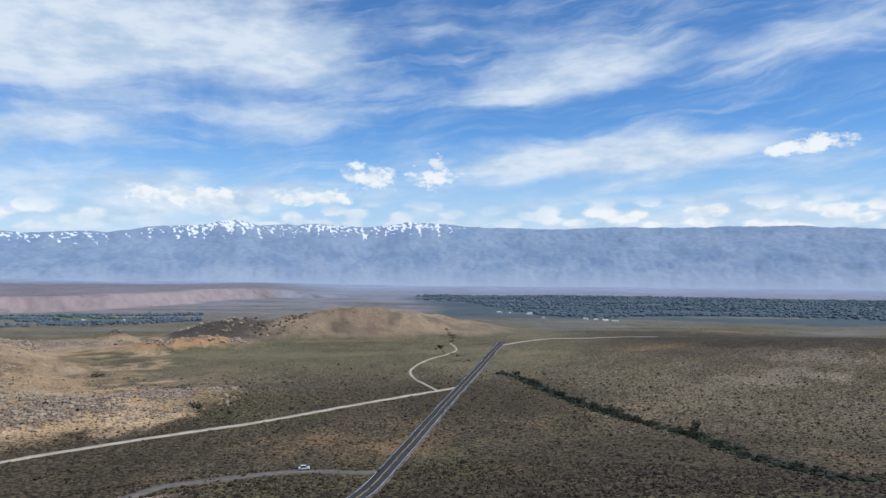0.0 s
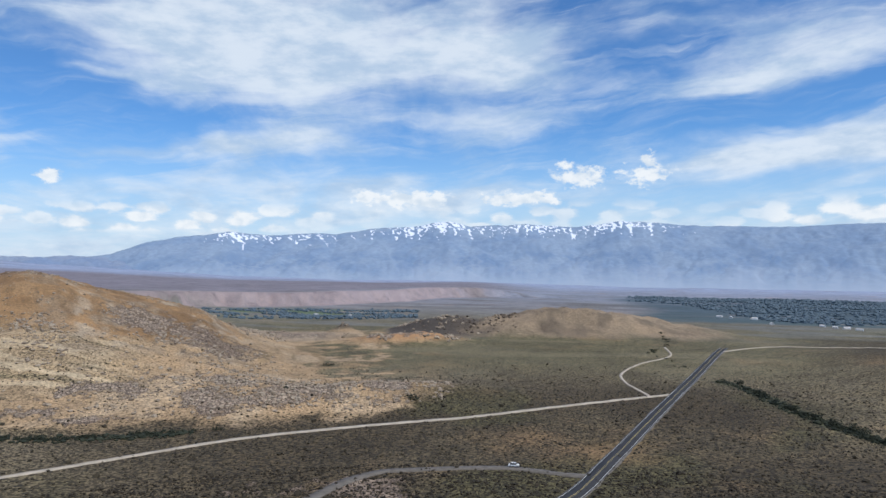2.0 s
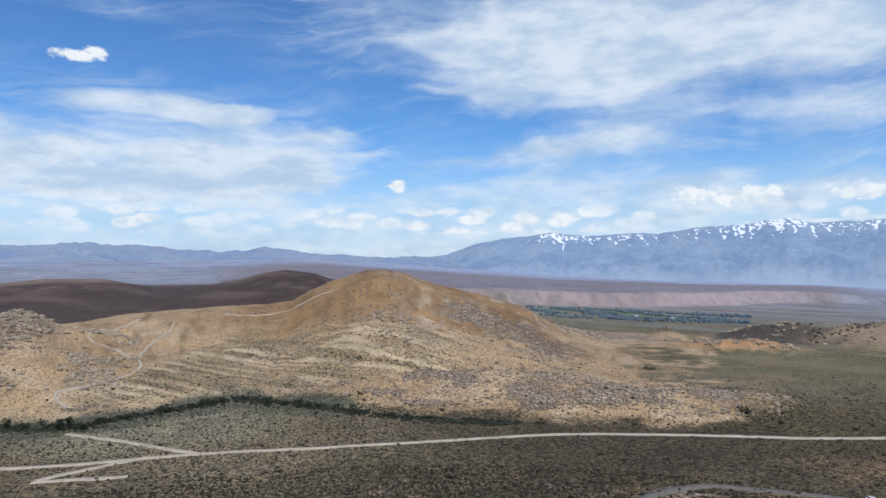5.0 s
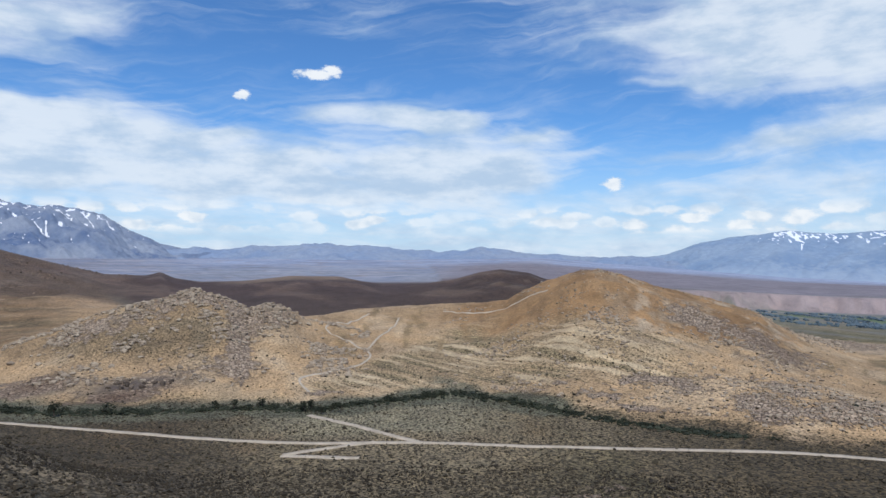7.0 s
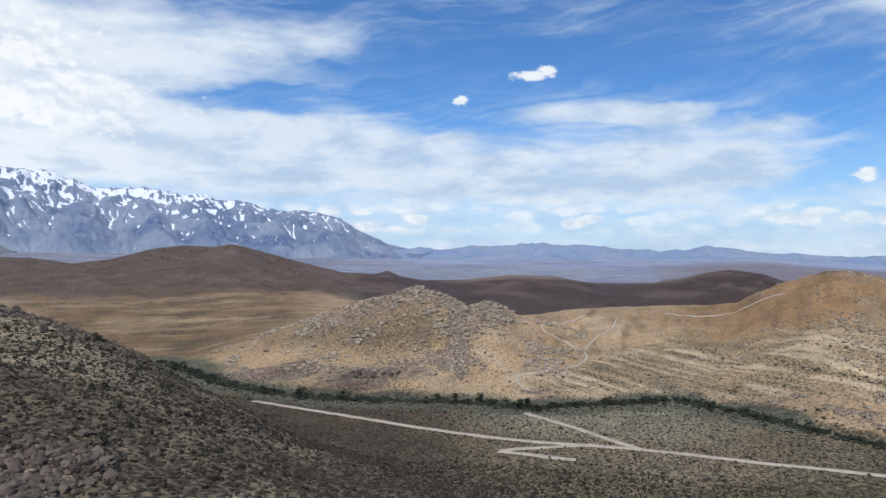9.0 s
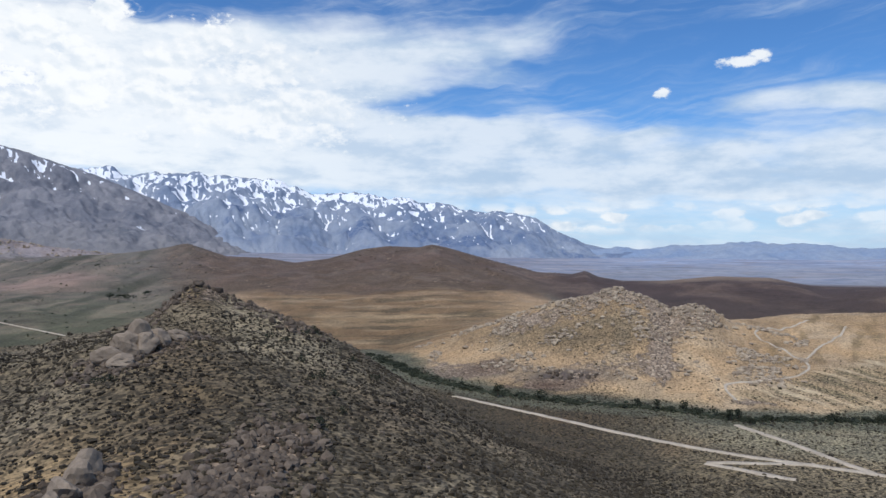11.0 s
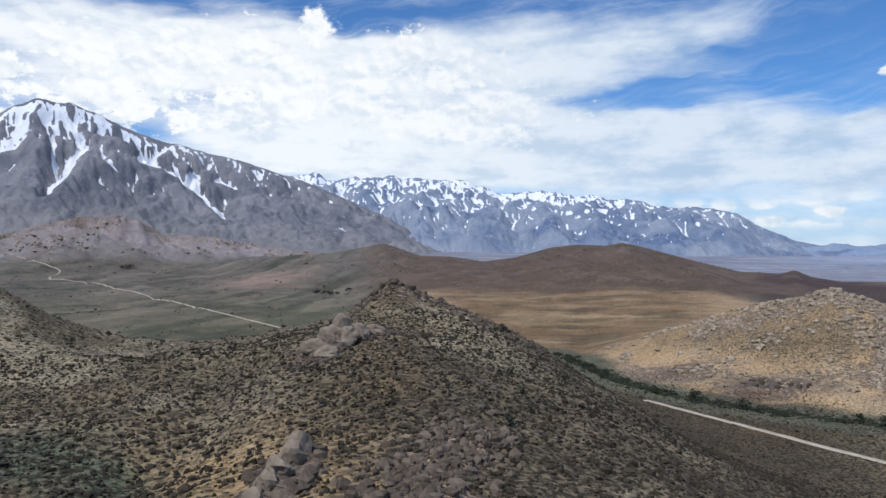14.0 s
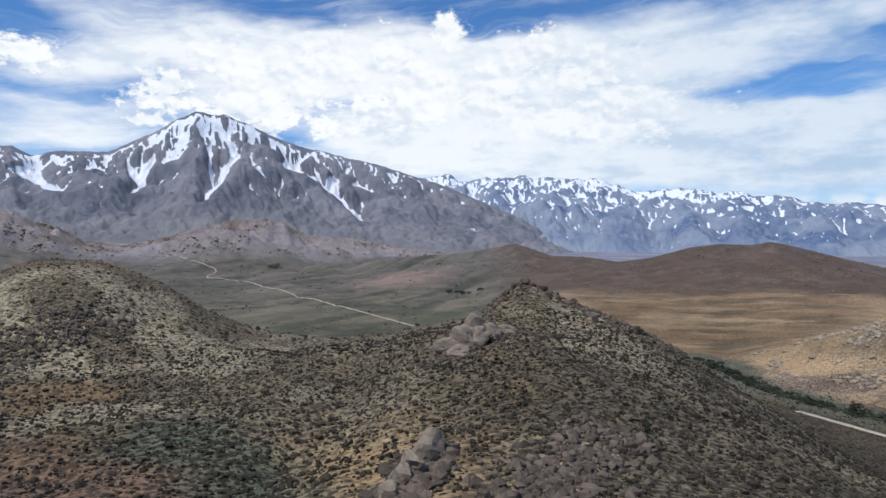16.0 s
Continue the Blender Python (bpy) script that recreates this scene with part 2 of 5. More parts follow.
def land(x, y):
    """The height of the ground."""
    r = np.hypot(x, y)
    az = np.degrees(np.arctan2(-x, y))
    az = np.where(az < -110, az + 360, az)
    rough = fbm(x / 90, y / 90, 4, 3)
    fine = fbm(x / 14, y / 14, 3, 8)
    # The plain falls gently to the valley and rises towards the passes.
    end = profile(az, (-110, -60), (-60, -88), (-5, -98), (7, -82), (23, -60), (34, -30), (45, 40), (52, 82), (80, 95),
                  (110, 150), (150, 190), (190, 150), (250, -60))
    z = end * (np.clip(r - 750, 0, None) / 3950) ** 1.0
    z = z + 6.0 * fbm(x / 500, y / 500, 3, 21) * step(600, 1600, r)
    # The table of land beyond the valley, with its pale cliff.
    edge = profile(az, (8, 2100), (14, 1950), (20, 1680), (29, 1480), (36, 1400), (42, 1330), (60, 1500), (62, 4000))
    edge = edge + 45 * fbm(az / 1.6, az * 0, 3, 5)
    table = step(-4, 30, r - edge) * step(6, 16, az) * (1 - step(54, 64, az))
    z = z + table * 26 * (1 - 0.55 * step(300, 2200, r - edge))
    # The brown hill, the tan saddle and the rocky middle hill: one crest with its apron.
    foot = profile(az, (20, 520), (26, 405), (29, 395), (34, 392), (45, 402), (60, 450), (75, 462), (90, 500), (97, 560), (110, 700))
    comb = profile(az, (26, 0), (29, 2), (30.8, 10), (32.7, 16), (34.1, 25), (35.9, 39.5), (38.2, 48), (40.9, 56.5), (43.5, 64), (45.7, 73.5), (47.4, 78.5), (48.8, 77.5),
                   (51.5, 67.5), (53.6, 56), (54.8, 46), (57.2, 41), (61, 38), (66, 35), (69.5, 33), (71.3, 34), (73, 47), (74.2, 48), (75.4, 43), (77, 53), (79.6, 60), (83.2, 50.5), (86.4, 42), (91.3, 22), (94.7, 9), (97.5, 0))
    back = profile(az, (26, 540), (30, 600), (34, 680), (38, 705), (53, 705), (60, 760), (67, 740), (72, 640), (90, 630), (98, 640))
    t = np.clip((r - foot) / (back - foot), 0, 1)
    dome = 1 - step(0, 9, np.abs(az - 46))
    up = np.where(r < back, 0.62 * t + 0.38 * step(0.1, 1, t), 0.15 + 0.85 * (1 - step(0, 260, r - back)))
    up = up * (1 + dome * (0.55 * t * (1 - t))) * (1 - step(1000, 1400, r))
    hills = comb * up
    tor = mound(x, y, 79.6, 645, 1, 26, 30) + mound(x, y, 74, 628, 1, 18, 26) + mound(x, y, 84, 630, 0.8, 26, 40)
    hills = hills * (1 + 0.10 * rough * step(0.0, 0.25, 1 - t)) + (1.3 * fine + 3.5 * rough * (1 - np.abs(2 * t - 1))) * step(3, 14, hills)
    hills = hills + tor * (1.5 + 4.0 * (ridged(x / 22, y / 22, 3, 52) - 0.6))
    gully = ridged(x / 75 + 0.3 * rough, y / 75, 3, 61)
    hills = hills - 4.0 * gully * step(4, 20, hills) * (1 - np.abs(2 * t - 1)) * (1 - 0.5 * dome)
    z = z + np.clip(hills, 0, None) + mound(x, y, 27, 455, 6.5, 105, 46, 2.2) * (1 + rough) + mound(x, y, 18, 462, 1.5, 50, 20)
    # Long tan slope and the dark crest behind it.
    z = z + 24 * step(620, 1350, r) * step(78, 90, az) * (1 - step(108, 118, az)) * (1 - step(1900, 2600, r))
    crest = profile(az, (50, 44), (51.7, 49), (53, 61), (55.3, 68), (57, 62), (59, 48), (62.4, 34), (65, 27), (68.5, 46), (72.2, 48), (76, 36), (79, 34),
                    (81, 44), (82, 58), (83, 50), (85.8, 54), (88.5, 74), (91.5, 99), (93, 112), (94.4, 121), (95.5, 114), (98, 117), (100, 110),
                    (102.8, 86), (105.4, 76), (108, 88), (110.7, 92), (113.5, 122), (116, 108), (119, 95), (123, 88), (128, 70))
    out = profile(az, (50, 1350), (62, 1400), (68, 1650), (90, 1700), (110, 1800), (130, 1900))
    near = np.exp(-(np.abs(r - out) / np.where(r < out, 330, 200)) ** 2.0) * step(49, 51, az) * (1 - step(120, 128, az))
    bumps = 1 + 0.35 * fbm(x / 160, y / 160, 4, 31) * step(20, 160, np.abs(r - out))
    z = z + np.clip(crest - z, 0, None) * np.clip(near * bumps, 0, 1)
    z = z + (5 * fbm(x / 150, y / 150, 5, 33) - 5 * step(0.55, 1.0, ridged(x / 170, y / 170, 3, 34))) * step(900, 1200, r) * step(82, 90, az) * (1 - step(0.7, 0.97, near)) * (1 - step(1900, 2300, r))
    # Rocky bluffs before the great peak.
    bluff = profile(az, (116, 95), (118.7, 98), (123, 118), (127, 145), (130.6, 154), (132, 190), (133.7, 205), (136, 198), (137.5, 186), (140.8, 150),
                    (143, 128), (146.2, 132), (148.3, 172), (151.8, 212), (156, 230), (165, 150), (180, 100))
    near = np.exp(-(np.abs(r - 2300) / np.where(r < 2300, 330, 240)) ** 2.2) * step(115, 119, az) * (1 - step(170, 185, az))
    knobs = 1 + (0.55 * (ridged(x / 120, y / 120, 4, 12) - 0.6) + 0.35 * (ridged(x / 45, y / 45, 3, 13) - 0.6)) * step(0.05, 0.5, near)
    z = z + np.clip(bluff - z, 0, None) * np.clip(near * knobs, 0, 1.03)
    # Low hills in the valley, and the swell beside the road.
    z = z + mound(x, y, 9, 850, 25, 95, 46, 2.2) * (1 + 0.5 * rough) + mound(x, y, 1, 860, 19, 80, 46, 2.0) * (1 + 0.4 * rough) + mound(x, y, 17.5, 850, 15, 50, 36, 2.0)
    z = z + mound(x, y, 19.8, 748, 9, 55, 22) * (1 + 0.8 * rough) + mound(x, y, 28, 800, 4.5, 80, 50) * (1 + 0.9 * rough)
    z = z + mound(x, y, 25.0, 850, 11, 13, 12)
    crags = mound(x, y, 19.8, 748, 1, 55, 22) + 0.45 * mound(x, y, 28, 800, 1, 90, 55) + mound(x, y, 8, 850, 1.1, 165, 44, 2.4) + mound(x, y, 38, 620, 0.9, 60, 60)
    z = z + 7.0 * crags * (ridged(x / 38, y / 38, 4, 66) - 0.55)
    z = z + mound(x, y, -36, 640, 25, 260, 120, 2.2) + 1.5 * rough * step(-6, -14, az) * step(430, 620, r) * (1 - step(900, 1300, r))
    # The drone's own ridge: d along it, u to its left.
    d, u = x * -math.sin(RIDGE) + y * math.cos(RIDGE), x * -math.cos(RIDGE) - y * math.sin(RIDGE)
    spine = profile(d, (-900, 8), (-500, 30), (-150, 50), (0, 55), (95, 57), (165, 56), (240, 61), (285, 63), (330, 65.5), (365, 61), (395, 52), (450, 24), (520, 4), (600, 0))
    wide = profile(d, (0, 142), (130, 126), (220, 110), (330, 104), (500, 76))
    spine = spine * np.exp(-(np.abs(u) / wide) ** profile(d, (150, 1.65), (300, 2.9))) + mound(x, y, 113, 328, 12.0, 16, 34, 1.5) - 6 * np.exp(-(((u - 26) / 20) ** 2)) * step(270, 310, d) * (1 - step(350, 390, d))
    bench = profile(d, (-900, 10), (-300, 40), (0, 49), (110, 46), (220, 46), (330, 51), (400, 42), (520, 14), (640, 0)) * step(-10, 90, u) * (1 - step(700, 1100, u))
    dips = bench + mound(x, y, 147.3, 400, 37, 65, 100, 2.6) + mound(x, y, 131, 200, 4, 60, 60) - mound(x, y, 142, 135, 5, 60, 40)
    own = np.maximum(spine, dips) + 7 * np.exp(-((spine - dips) / 10) ** 2) * step(8, 30, dips)
    own = own * (1 + 0.045 * rough * step(60, 160, r)) + (0.9 * fine + 2.0 * rough) * step(12, 30, own)
    z = z + own
    return z + 0.25 * fine * step(30, 80, r) * (1 - step(900, 1500, r))


def height_at(x, y):
    return float(land(np.array([float(x)]), np.array([float(y)]))[0])


def mesh_from(name, verts, faces, smooth=True):
    """A mesh from arrays; faces all of one size."""
    me = bpy.data.meshes.new(name)
    n, k = faces.shape
    me.vertices.add(len(verts))
    me.vertices.foreach_set("co", np.ascontiguousarray(verts, dtype=np.float32).ravel())
    me.loops.add(n * k)
    me.loops.foreach_set("vertex_index", np.ascontiguousarray(faces, dtype=np.int32).ravel())
    me.polygons.add(n)
    me.polygons.foreach_set("loop_start", np.arange(0, n * k, k, dtype=np.int32))
    me.polygons.foreach_set("use_smooth", np.full(n, smooth))
    me.update(calc_edges=True)
    return me


def quads(rows, cols, wrap=False):
    i, j = np.meshgrid(np.arange(rows - 1), np.arange(cols if wrap else cols - 1), indexing="ij")
    jn = (j + 1) % cols
    return np.stack([i * cols + j, i * cols + jn, (i + 1) * cols + jn, (i + 1) * cols + j], -1).reshape(-1, 4)


def colour_layer(me, name, rgba):
    me.attributes.new(name, "FLOAT_COLOR", "POINT").data.foreach_set("color", np.ascontiguousarray(rgba, dtype=np.float32).ravel())


# ---- materials ----
def material(name, rough=0.9, metal=0.0):
    mat = bpy.data.materials.new(name)
    mat.use_nodes = True
    n = Nodes(mat.node_tree)
    shader = n.add("ShaderNodeBsdfPrincipled")
    n.put(n.add("ShaderNodeOutputMaterial").inputs[0], shader.outputs[0])
    shader.inputs["Roughness"].default_value = rough
    shader.inputs["Metallic"].default_value = metal
    shader.inputs["Specular IOR Level"].default_value = 0.25
    return mat, n, shader


def relief(n, shader, value, strength, distance):
    bump = n.add("ShaderNodeBump")
    bump.inputs["Strength"].default_value, bump.inputs["Distance"].default_value = strength, distance
    n.put(bump.inputs["Height"], value)
    n.put(shader.inputs["Normal"], bump.outputs[0])


def simple(name, colour, rough=0.8, vary=0.25, scale=2.0, metal=0.0, bump=0.0):
    mat, n, shader = material(name, rough, metal)
    where = n.add("ShaderNodeTexCoord").outputs["Object"]
    a = n.noise(where, scale, 5)
    b = n.noise(where, scale * 9, 3)
    dark = tuple(c * (1 - vary) for c in colour)
    light = tuple(min(1, c * (1 + vary)) for c in colour)
    col = n.mix(n.span(n.math("ADD", n.math("MULTIPLY", a, 0.7), n.math("MULTIPLY", b, 0.3)), 0.3, 0.7), dark, light)
    n.put(shader.inputs["Base Color"], col)
    if bump:
        relief(n, shader, a, 0.6, bump)
    return mat


def ground_material():
    mat, n, shader = material("desert_ground", 0.95)
    where = n.add("ShaderNodeTexCoord").outputs["Object"]
    soil = n.add("ShaderNodeAttribute")
    soil.attribute_name = "soil"
    nature = n.add("ShaderNodeAttribute")
    nature.attribute_name = "nature"
    kinds = n.add("ShaderNodeSeparateColor")
    n.put(kinds.inputs[0], nature.outputs["Color"])
    far, stone, shade = kinds.outputs[0], kinds.outputs[1], kinds.outputs[2]
    brushy = soil.outputs["Alpha"]
    big = n.noise(where, 0.006, 6, 0.6, 0.6)
    mid = n.noise(where, 0.035, 5, 0.62, 0.5)
    small = n.noise(where, 0.6, 4, 0.6)
    col = soil.outputs["Color"]
    col = n.mix(n.span(big, 0.38, 0.62, 0.0, 0.55), col, n.mix(1.0, col, (0.74, 0.73, 0.72), "MULTIPLY"))
    col = n.mix(n.span(mid, 0.42, 0.66, 0.0, 0.6), col, n.mix(1.0, col, (1.34, 1.29, 1.22), "MULTIPLY"))
    col = n.mix(n.span(mid, 0.46, 0.30, 0.0, 0.6), col, n.mix(1.0, col, (0.62, 0.60, 0.59), "MULTIPLY"))
    # Pale sand between low brush: a fine mottle close by, a wider one far off.
    fine = n.span(n.noise(where, 0.62, 3, 0.6, 0.3), 0.43, 0.57)
    wide = n.span(n.noise(where, 0.34, 5, 0.7, 0.3), 0.43, 0.58)
    mottle = n.math("ADD", n.math("MULTIPLY", fine, n.math("SUBTRACT", 1.0, n.math("MULTIPLY", far, 0.7))), n.math("MULTIPLY", wide, n.math("MULTIPLY", far, 0.7)))
    speck = n.mix(mottle, n.mix(1.0, col, (0.29, 0.28, 0.275), "MULTIPLY"), n.mix(1.0, col, (1.5, 1.46, 1.42), "MULTIPLY"))
    col = n.mix(n.math("MULTIPLY", brushy, 0.85, clamp=True), col, speck)
    # Single plants, one to a cell.
    cells = n.add("ShaderNodeTexVoronoi")
    n.put(cells.inputs["Vector"], n.vec("ADD", where, n.vec("SCALE", n.noise(where, 2.2, 2), None, 0.5)))
    cells.inputs["Scale"].default_value = 0.55
    pick = n.add("ShaderNodeSeparateColor")
    n.put(pick.inputs[0], cells.outputs["Color"])
    reach = n.math("MULTIPLY", brushy, n.math("ADD", n.math("MULTIPLY", pick.outputs[0], 0.52), 0.06))
    plant = n.span(n.math("SUBTRACT", cells.outputs["Distance"], reach), 0.05, -0.05)
    leaf = n.mix(pick.outputs[1], (0.022, 0.018, 0.011), (0.062, 0.050, 0.031))
    col = n.mix(n.math("MULTIPLY", plant, n.math("SUBTRACT", 1.0, n.math("MULTIPLY", far, 0.6))), col, leaf)
    bald = n.span(n.noise(where, 0.55, 3, 0.65, 0.6), 0.57, 0.66)
    col = n.mix(n.math("MULTIPLY", bald, n.math("MULTIPLY", brushy, 0.6, clamp=True)), col, n.mix(1.0, col, (2.1, 2.05, 2.0), "MULTIPLY"))
    # Jointed rock: pale faces, dark cracks, rubble between.
    bent = n.vec("ADD", where, n.vec("SCALE", n.noise(where, 0.16, 4, 0.6), None, 5.0))
    joints = n.add("ShaderNodeTexVoronoi")
    joints.feature = "DISTANCE_TO_EDGE"
    n.put(joints.inputs["Vector"], n.mapped(bent, rot=32, scale=(1.0, 2.0, 1.0)))
    joints.inputs["Scale"].default_value = 0.42
    faces = n.add("ShaderNodeTexVoronoi")
    n.put(faces.inputs["Vector"], bent)
    faces.inputs["Scale"].default_value = 0.5
    tint = n.add("ShaderNodeSeparateColor")
    n.put(tint.inputs[0], faces.outputs["Color"])
    rock = n.mix(tint.outputs[0], (0.300, 0.220, 0.152), (0.58, 0.455, 0.325))
    rock = n.mix(n.span(small, 0.35, 0.65, 0.55, 0.0), rock, n.mix(1.0, rock, (0.60, 0.57, 0.55), "MULTIPLY"))
    rock = n.mix(n.span(joints.outputs["Distance"], 0.10, 0.01), rock, (0.150, 0.116, 0.090))
    rock = n.mix(shade, rock, n.mix(1.0, rock, (0.46, 0.40, 0.38), "MULTIPLY"))
    edge = n.math("ADD", stone, n.math("MULTIPLY", n.math("SUBTRACT", n.noise(where, 0.11, 6, 0.72, 0.3), 0.5), 1.7))
    bare = n.span(edge, 0.44, 0.60)
    col = n.mix(n.math("MULTIPLY", bare, n.span(stone, 0.02, 0.12)), col, rock)
    n.put(shader.inputs["Base Color"], col)
    lift = n.math("ADD", n.math("MULTIPLY", plant, 0.35), n.math("MULTIPLY", small, 0.5))
    lift = n.math("ADD", lift, n.math("MULTIPLY", bare, n.math("ADD", n.math("MULTIPLY", tint.outputs[0], 0.9), n.span(joints.outputs["Distance"], 0.0, 0.15))))
    relief(n, shader, lift, 0.85, 1.0)
    return mat


def mountain_material(name, rock, pale, wood, apron, bump=0.7, snow_tint=(0.86, 0.88, 0.92)):
    mat, n, shader = material(name, 0.95)
    where = n.add("ShaderNodeTexCoord").outputs["Object"]
    cover = n.add("ShaderNodeAttribute")
    cover.attribute_name = "cover"
    parts = n.add("ShaderNodeSeparateColor")
    n.put(parts.inputs[0], cover.outputs["Color"])
    big = n.noise(where, 0.004, 6, 0.62, 0.4)
    small = n.noise(where, 0.035, 6, 0.65)
    col = n.mix(n.span(big, 0.36, 0.62), rock, pale)
    col = n.mix(n.span(small, 0.3, 0.7, 0.55, 0.0), col, n.mix(1.0, col, (0.68, 0.70, 0.74), "MULTIPLY"))
    col = n.mix(n.math("MULTIPLY", parts.outputs[1], n.span(small, 0.35, 0.6)), col, wood)
    col = n.mix(n.math("MULTIPLY", cover.outputs["Alpha"], n.span(small, 0.3, 0.7, 1.0, 0.75)), col, apron)
    edge = n.math("ADD", parts.outputs[0], n.math("MULTIPLY", n.math("SUBTRACT", small, 0.5), 0.7))
    snow = n.span(edge, 0.42, 0.58)
    col = n.mix(snow, col, snow_tint)
    n.put(shader.inputs["Base Color"], col)
    relief(n, shader, n.noise(where, 0.06, 6, 0.65), bump, 14.0)
    return mat


GROUND = ground_material()

# ---- the ground, one sheet to the horizon ----
seen = np.arange(-36.0, 156.01, 0.25)
rest = np.arange(158.0, 322.1, 2.0)
turns = np.radians(np.concatenate([seen, rest]))
rings = np.concatenate([[0.0], np.geomspace(4, 60, 16), np.geomspace(61, 380, 125), np.geomspace(382, 760, 165), np.geomspace(766, 2500, 135), np.geomspace(2520, 4960, 30)])
A, R = np.meshgrid(turns, rings)
GX, GY = 1.7 - np.sin(A) * R, np.cos(A) * R - 2.3
GZ = land(GX, GY)


def soil_haze_shade(x, y, z):
    """Colour of the ground cover, with far haze and cloud shade painted in, and in the fourth channel how thick the
    brush stands.
    """
    r = np.hypot(x, y)
    az = np.degrees(np.arctan2(-x, y))
    az = np.where(az < -110, az + 360, az)
    f1, f2, f3 = fbm(x / 140, y / 140, 4, 41), fbm(x / 45, y / 45, 4, 42), fbm(x / 600, y / 600, 4, 43)
    out = np.zeros(x.shape + (4,))

    def lay(mask, colour, brush):
        m = np.clip(mask, 0, 1)[..., None]
        out[:] = out * (1 - m) + np.array([*colour, brush]) * m

    lay(np.ones_like(x), (0.165, 0.134, 0.092), 0.95)                                     # sage plain
    lay(step(-0.1, 0.35, f1), (0.215, 0.180, 0.128), 0.85)
    lay(step(42, 50, az) * (1 - step(66, 74, az)) * step(290, 340, r), (0.230, 0.188, 0.132), 1.0)
    lay(step(52, 60, az) * (1 - step(78, 84, az)) * step(348, 372, r + 8 * f2), (0.255, 0.230, 0.172), 0.85)   # greyer flat by the creek
    near = (1 - step(30, 60, az)) * (1 - step(420, 560, r + 60 * f1))
    lay(near, (0.080, 0.062, 0.040), 1.0)
    lay(near * step(0.0, 0.35, f1), (0.108, 0.086, 0.056), 1.0)
    lay(near * step(0.05, 0.3, fbm(x / 120 + 7, y / 120, 4, 49)) * 0.8, (0.095, 0.086, 0.046), 1.0)
    # plain below the ridge, its colour darkened in place of cloud shade
    lay(step(70, 84, az + 6 * f1) * (1 - step(440, 540, r)), (0.086, 0.068, 0.047), 1.0)
    lay(step(66, 80, az + 10 * f1) * (1 - step(150, 260, r + 60 * f2)), (0.058, 0.045, 0.032), 1.0)
    lay(step(470, 640, r) * 0.85, (0.140, 0.124, 0.076), 0.75)
    lay(step(500, 640, r) * step(0.0, 0.35, f3 + 0.3 * f1) * 0.8, (0.118, 0.112, 0.062), 0.75)
    lay(step(500, 640, r) * step(0.1, 0.3, fbm(az * 0.09, r / 70, 4, 111)) * 0.7, (0.195, 0.168, 0.112), 0.6)                              # olive flats farther off
    # far valley floor: distance haze put into the colour, bluer with range
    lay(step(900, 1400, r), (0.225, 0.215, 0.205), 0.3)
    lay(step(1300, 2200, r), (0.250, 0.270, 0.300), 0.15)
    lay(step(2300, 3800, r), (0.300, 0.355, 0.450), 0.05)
    lay(step(700, 1000, r) * (1 - step(1700, 2600, r)) * step(0.0, 0.3, fbm(x / 300, y / 70, 3, 44)) * (az < 45), (0.17, 0.165, 0.150), 0.3)
    # back and top of the swell: a cloud's shadow painted as darker ground
    lay(step(540, 680, r + 60 * f1) * (1 - step(900, 960, r)) * (1 - step(-16, -7, az)), (0.092, 0.074, 0.048), 0.95)
    lay(step(-9, -15, az + 4 * f1) * step(330, 420, r) * (1 - step(620, 700, r + 60 * f1)), (0.155, 0.128, 0.086), 0.9)
    lay(step(-12, -20, az + 4 * f1) * step(560, 620, r + 30 * f2) * (1 - step(760, 820, r)), (0.075, 0.060, 0.040), 1.0)
    lay(1.3 * mound(x, y, -28, 540, 1, 90, 60) * step(-0.1, 0.25, f2), (0.24, 0.20, 0.16), 0.8)
    # the northern basin, haze painted in as blue-grey and pale bands
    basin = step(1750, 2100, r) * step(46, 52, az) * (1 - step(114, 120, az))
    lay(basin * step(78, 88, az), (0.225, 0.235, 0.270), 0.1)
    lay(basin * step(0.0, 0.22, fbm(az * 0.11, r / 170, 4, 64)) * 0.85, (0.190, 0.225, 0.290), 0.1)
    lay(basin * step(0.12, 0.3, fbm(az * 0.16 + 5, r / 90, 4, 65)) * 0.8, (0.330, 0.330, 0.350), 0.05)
    # brown hill and the tan slopes
    foot = profile(az, (16, 432), (20, 404), (26, 386), (34, 386), (45, 400), (60, 435), (75, 450), (90, 490), (97, 560), (112, 740))
    slope = step(-8, 25, r - foot + 10 * f2) * step(14, 22, az) * (1 - step(106, 114, az)) * (1 - step(800, 900, r - 500 * step(82, 88, az))) * step(1.8, 4.0, z + 3.5 * fbm(x / 16, y / 16, 3, 45) + 2 * f2 + 6 * step(60, 70, az) + 2.5 * step(18, 24, az) * (1 - step(44, 50, az)))
    lay(slope, (0.400, 0.280, 0.180), 0.5)
    lay(slope * step(0.0, 0.4, f2), (0.450, 0.338, 0.240), 0.55)
    # sandy washes run down the apron between lines of brush
    ux, uy = polar(43, 480) - polar(62, 610)
    ul = math.hypot(ux, uy)
    along, across = (x * ux + y * uy) / ul, (y * ux - x * uy) / ul
    apron = slope * step(455, 490, r) * step(38, 44, az) * (1 - step(600, 660, r + 14 * (az - 60)))
    lay(apron * 0.7, (0.330, 0.256, 0.175), 0.75)
    wash = fbm(along / 110, across / 8 + 0.6 * f1, 4, 107)
    lay(apron * step(0.12, 0.28, wash + 0.3 * f2) * 0.9, (0.52, 0.415, 0.300), 0.3)
    lay(apron * step(0.1, 0.35, -wash) * 0.8, (0.215, 0.178, 0.116), 1.0)
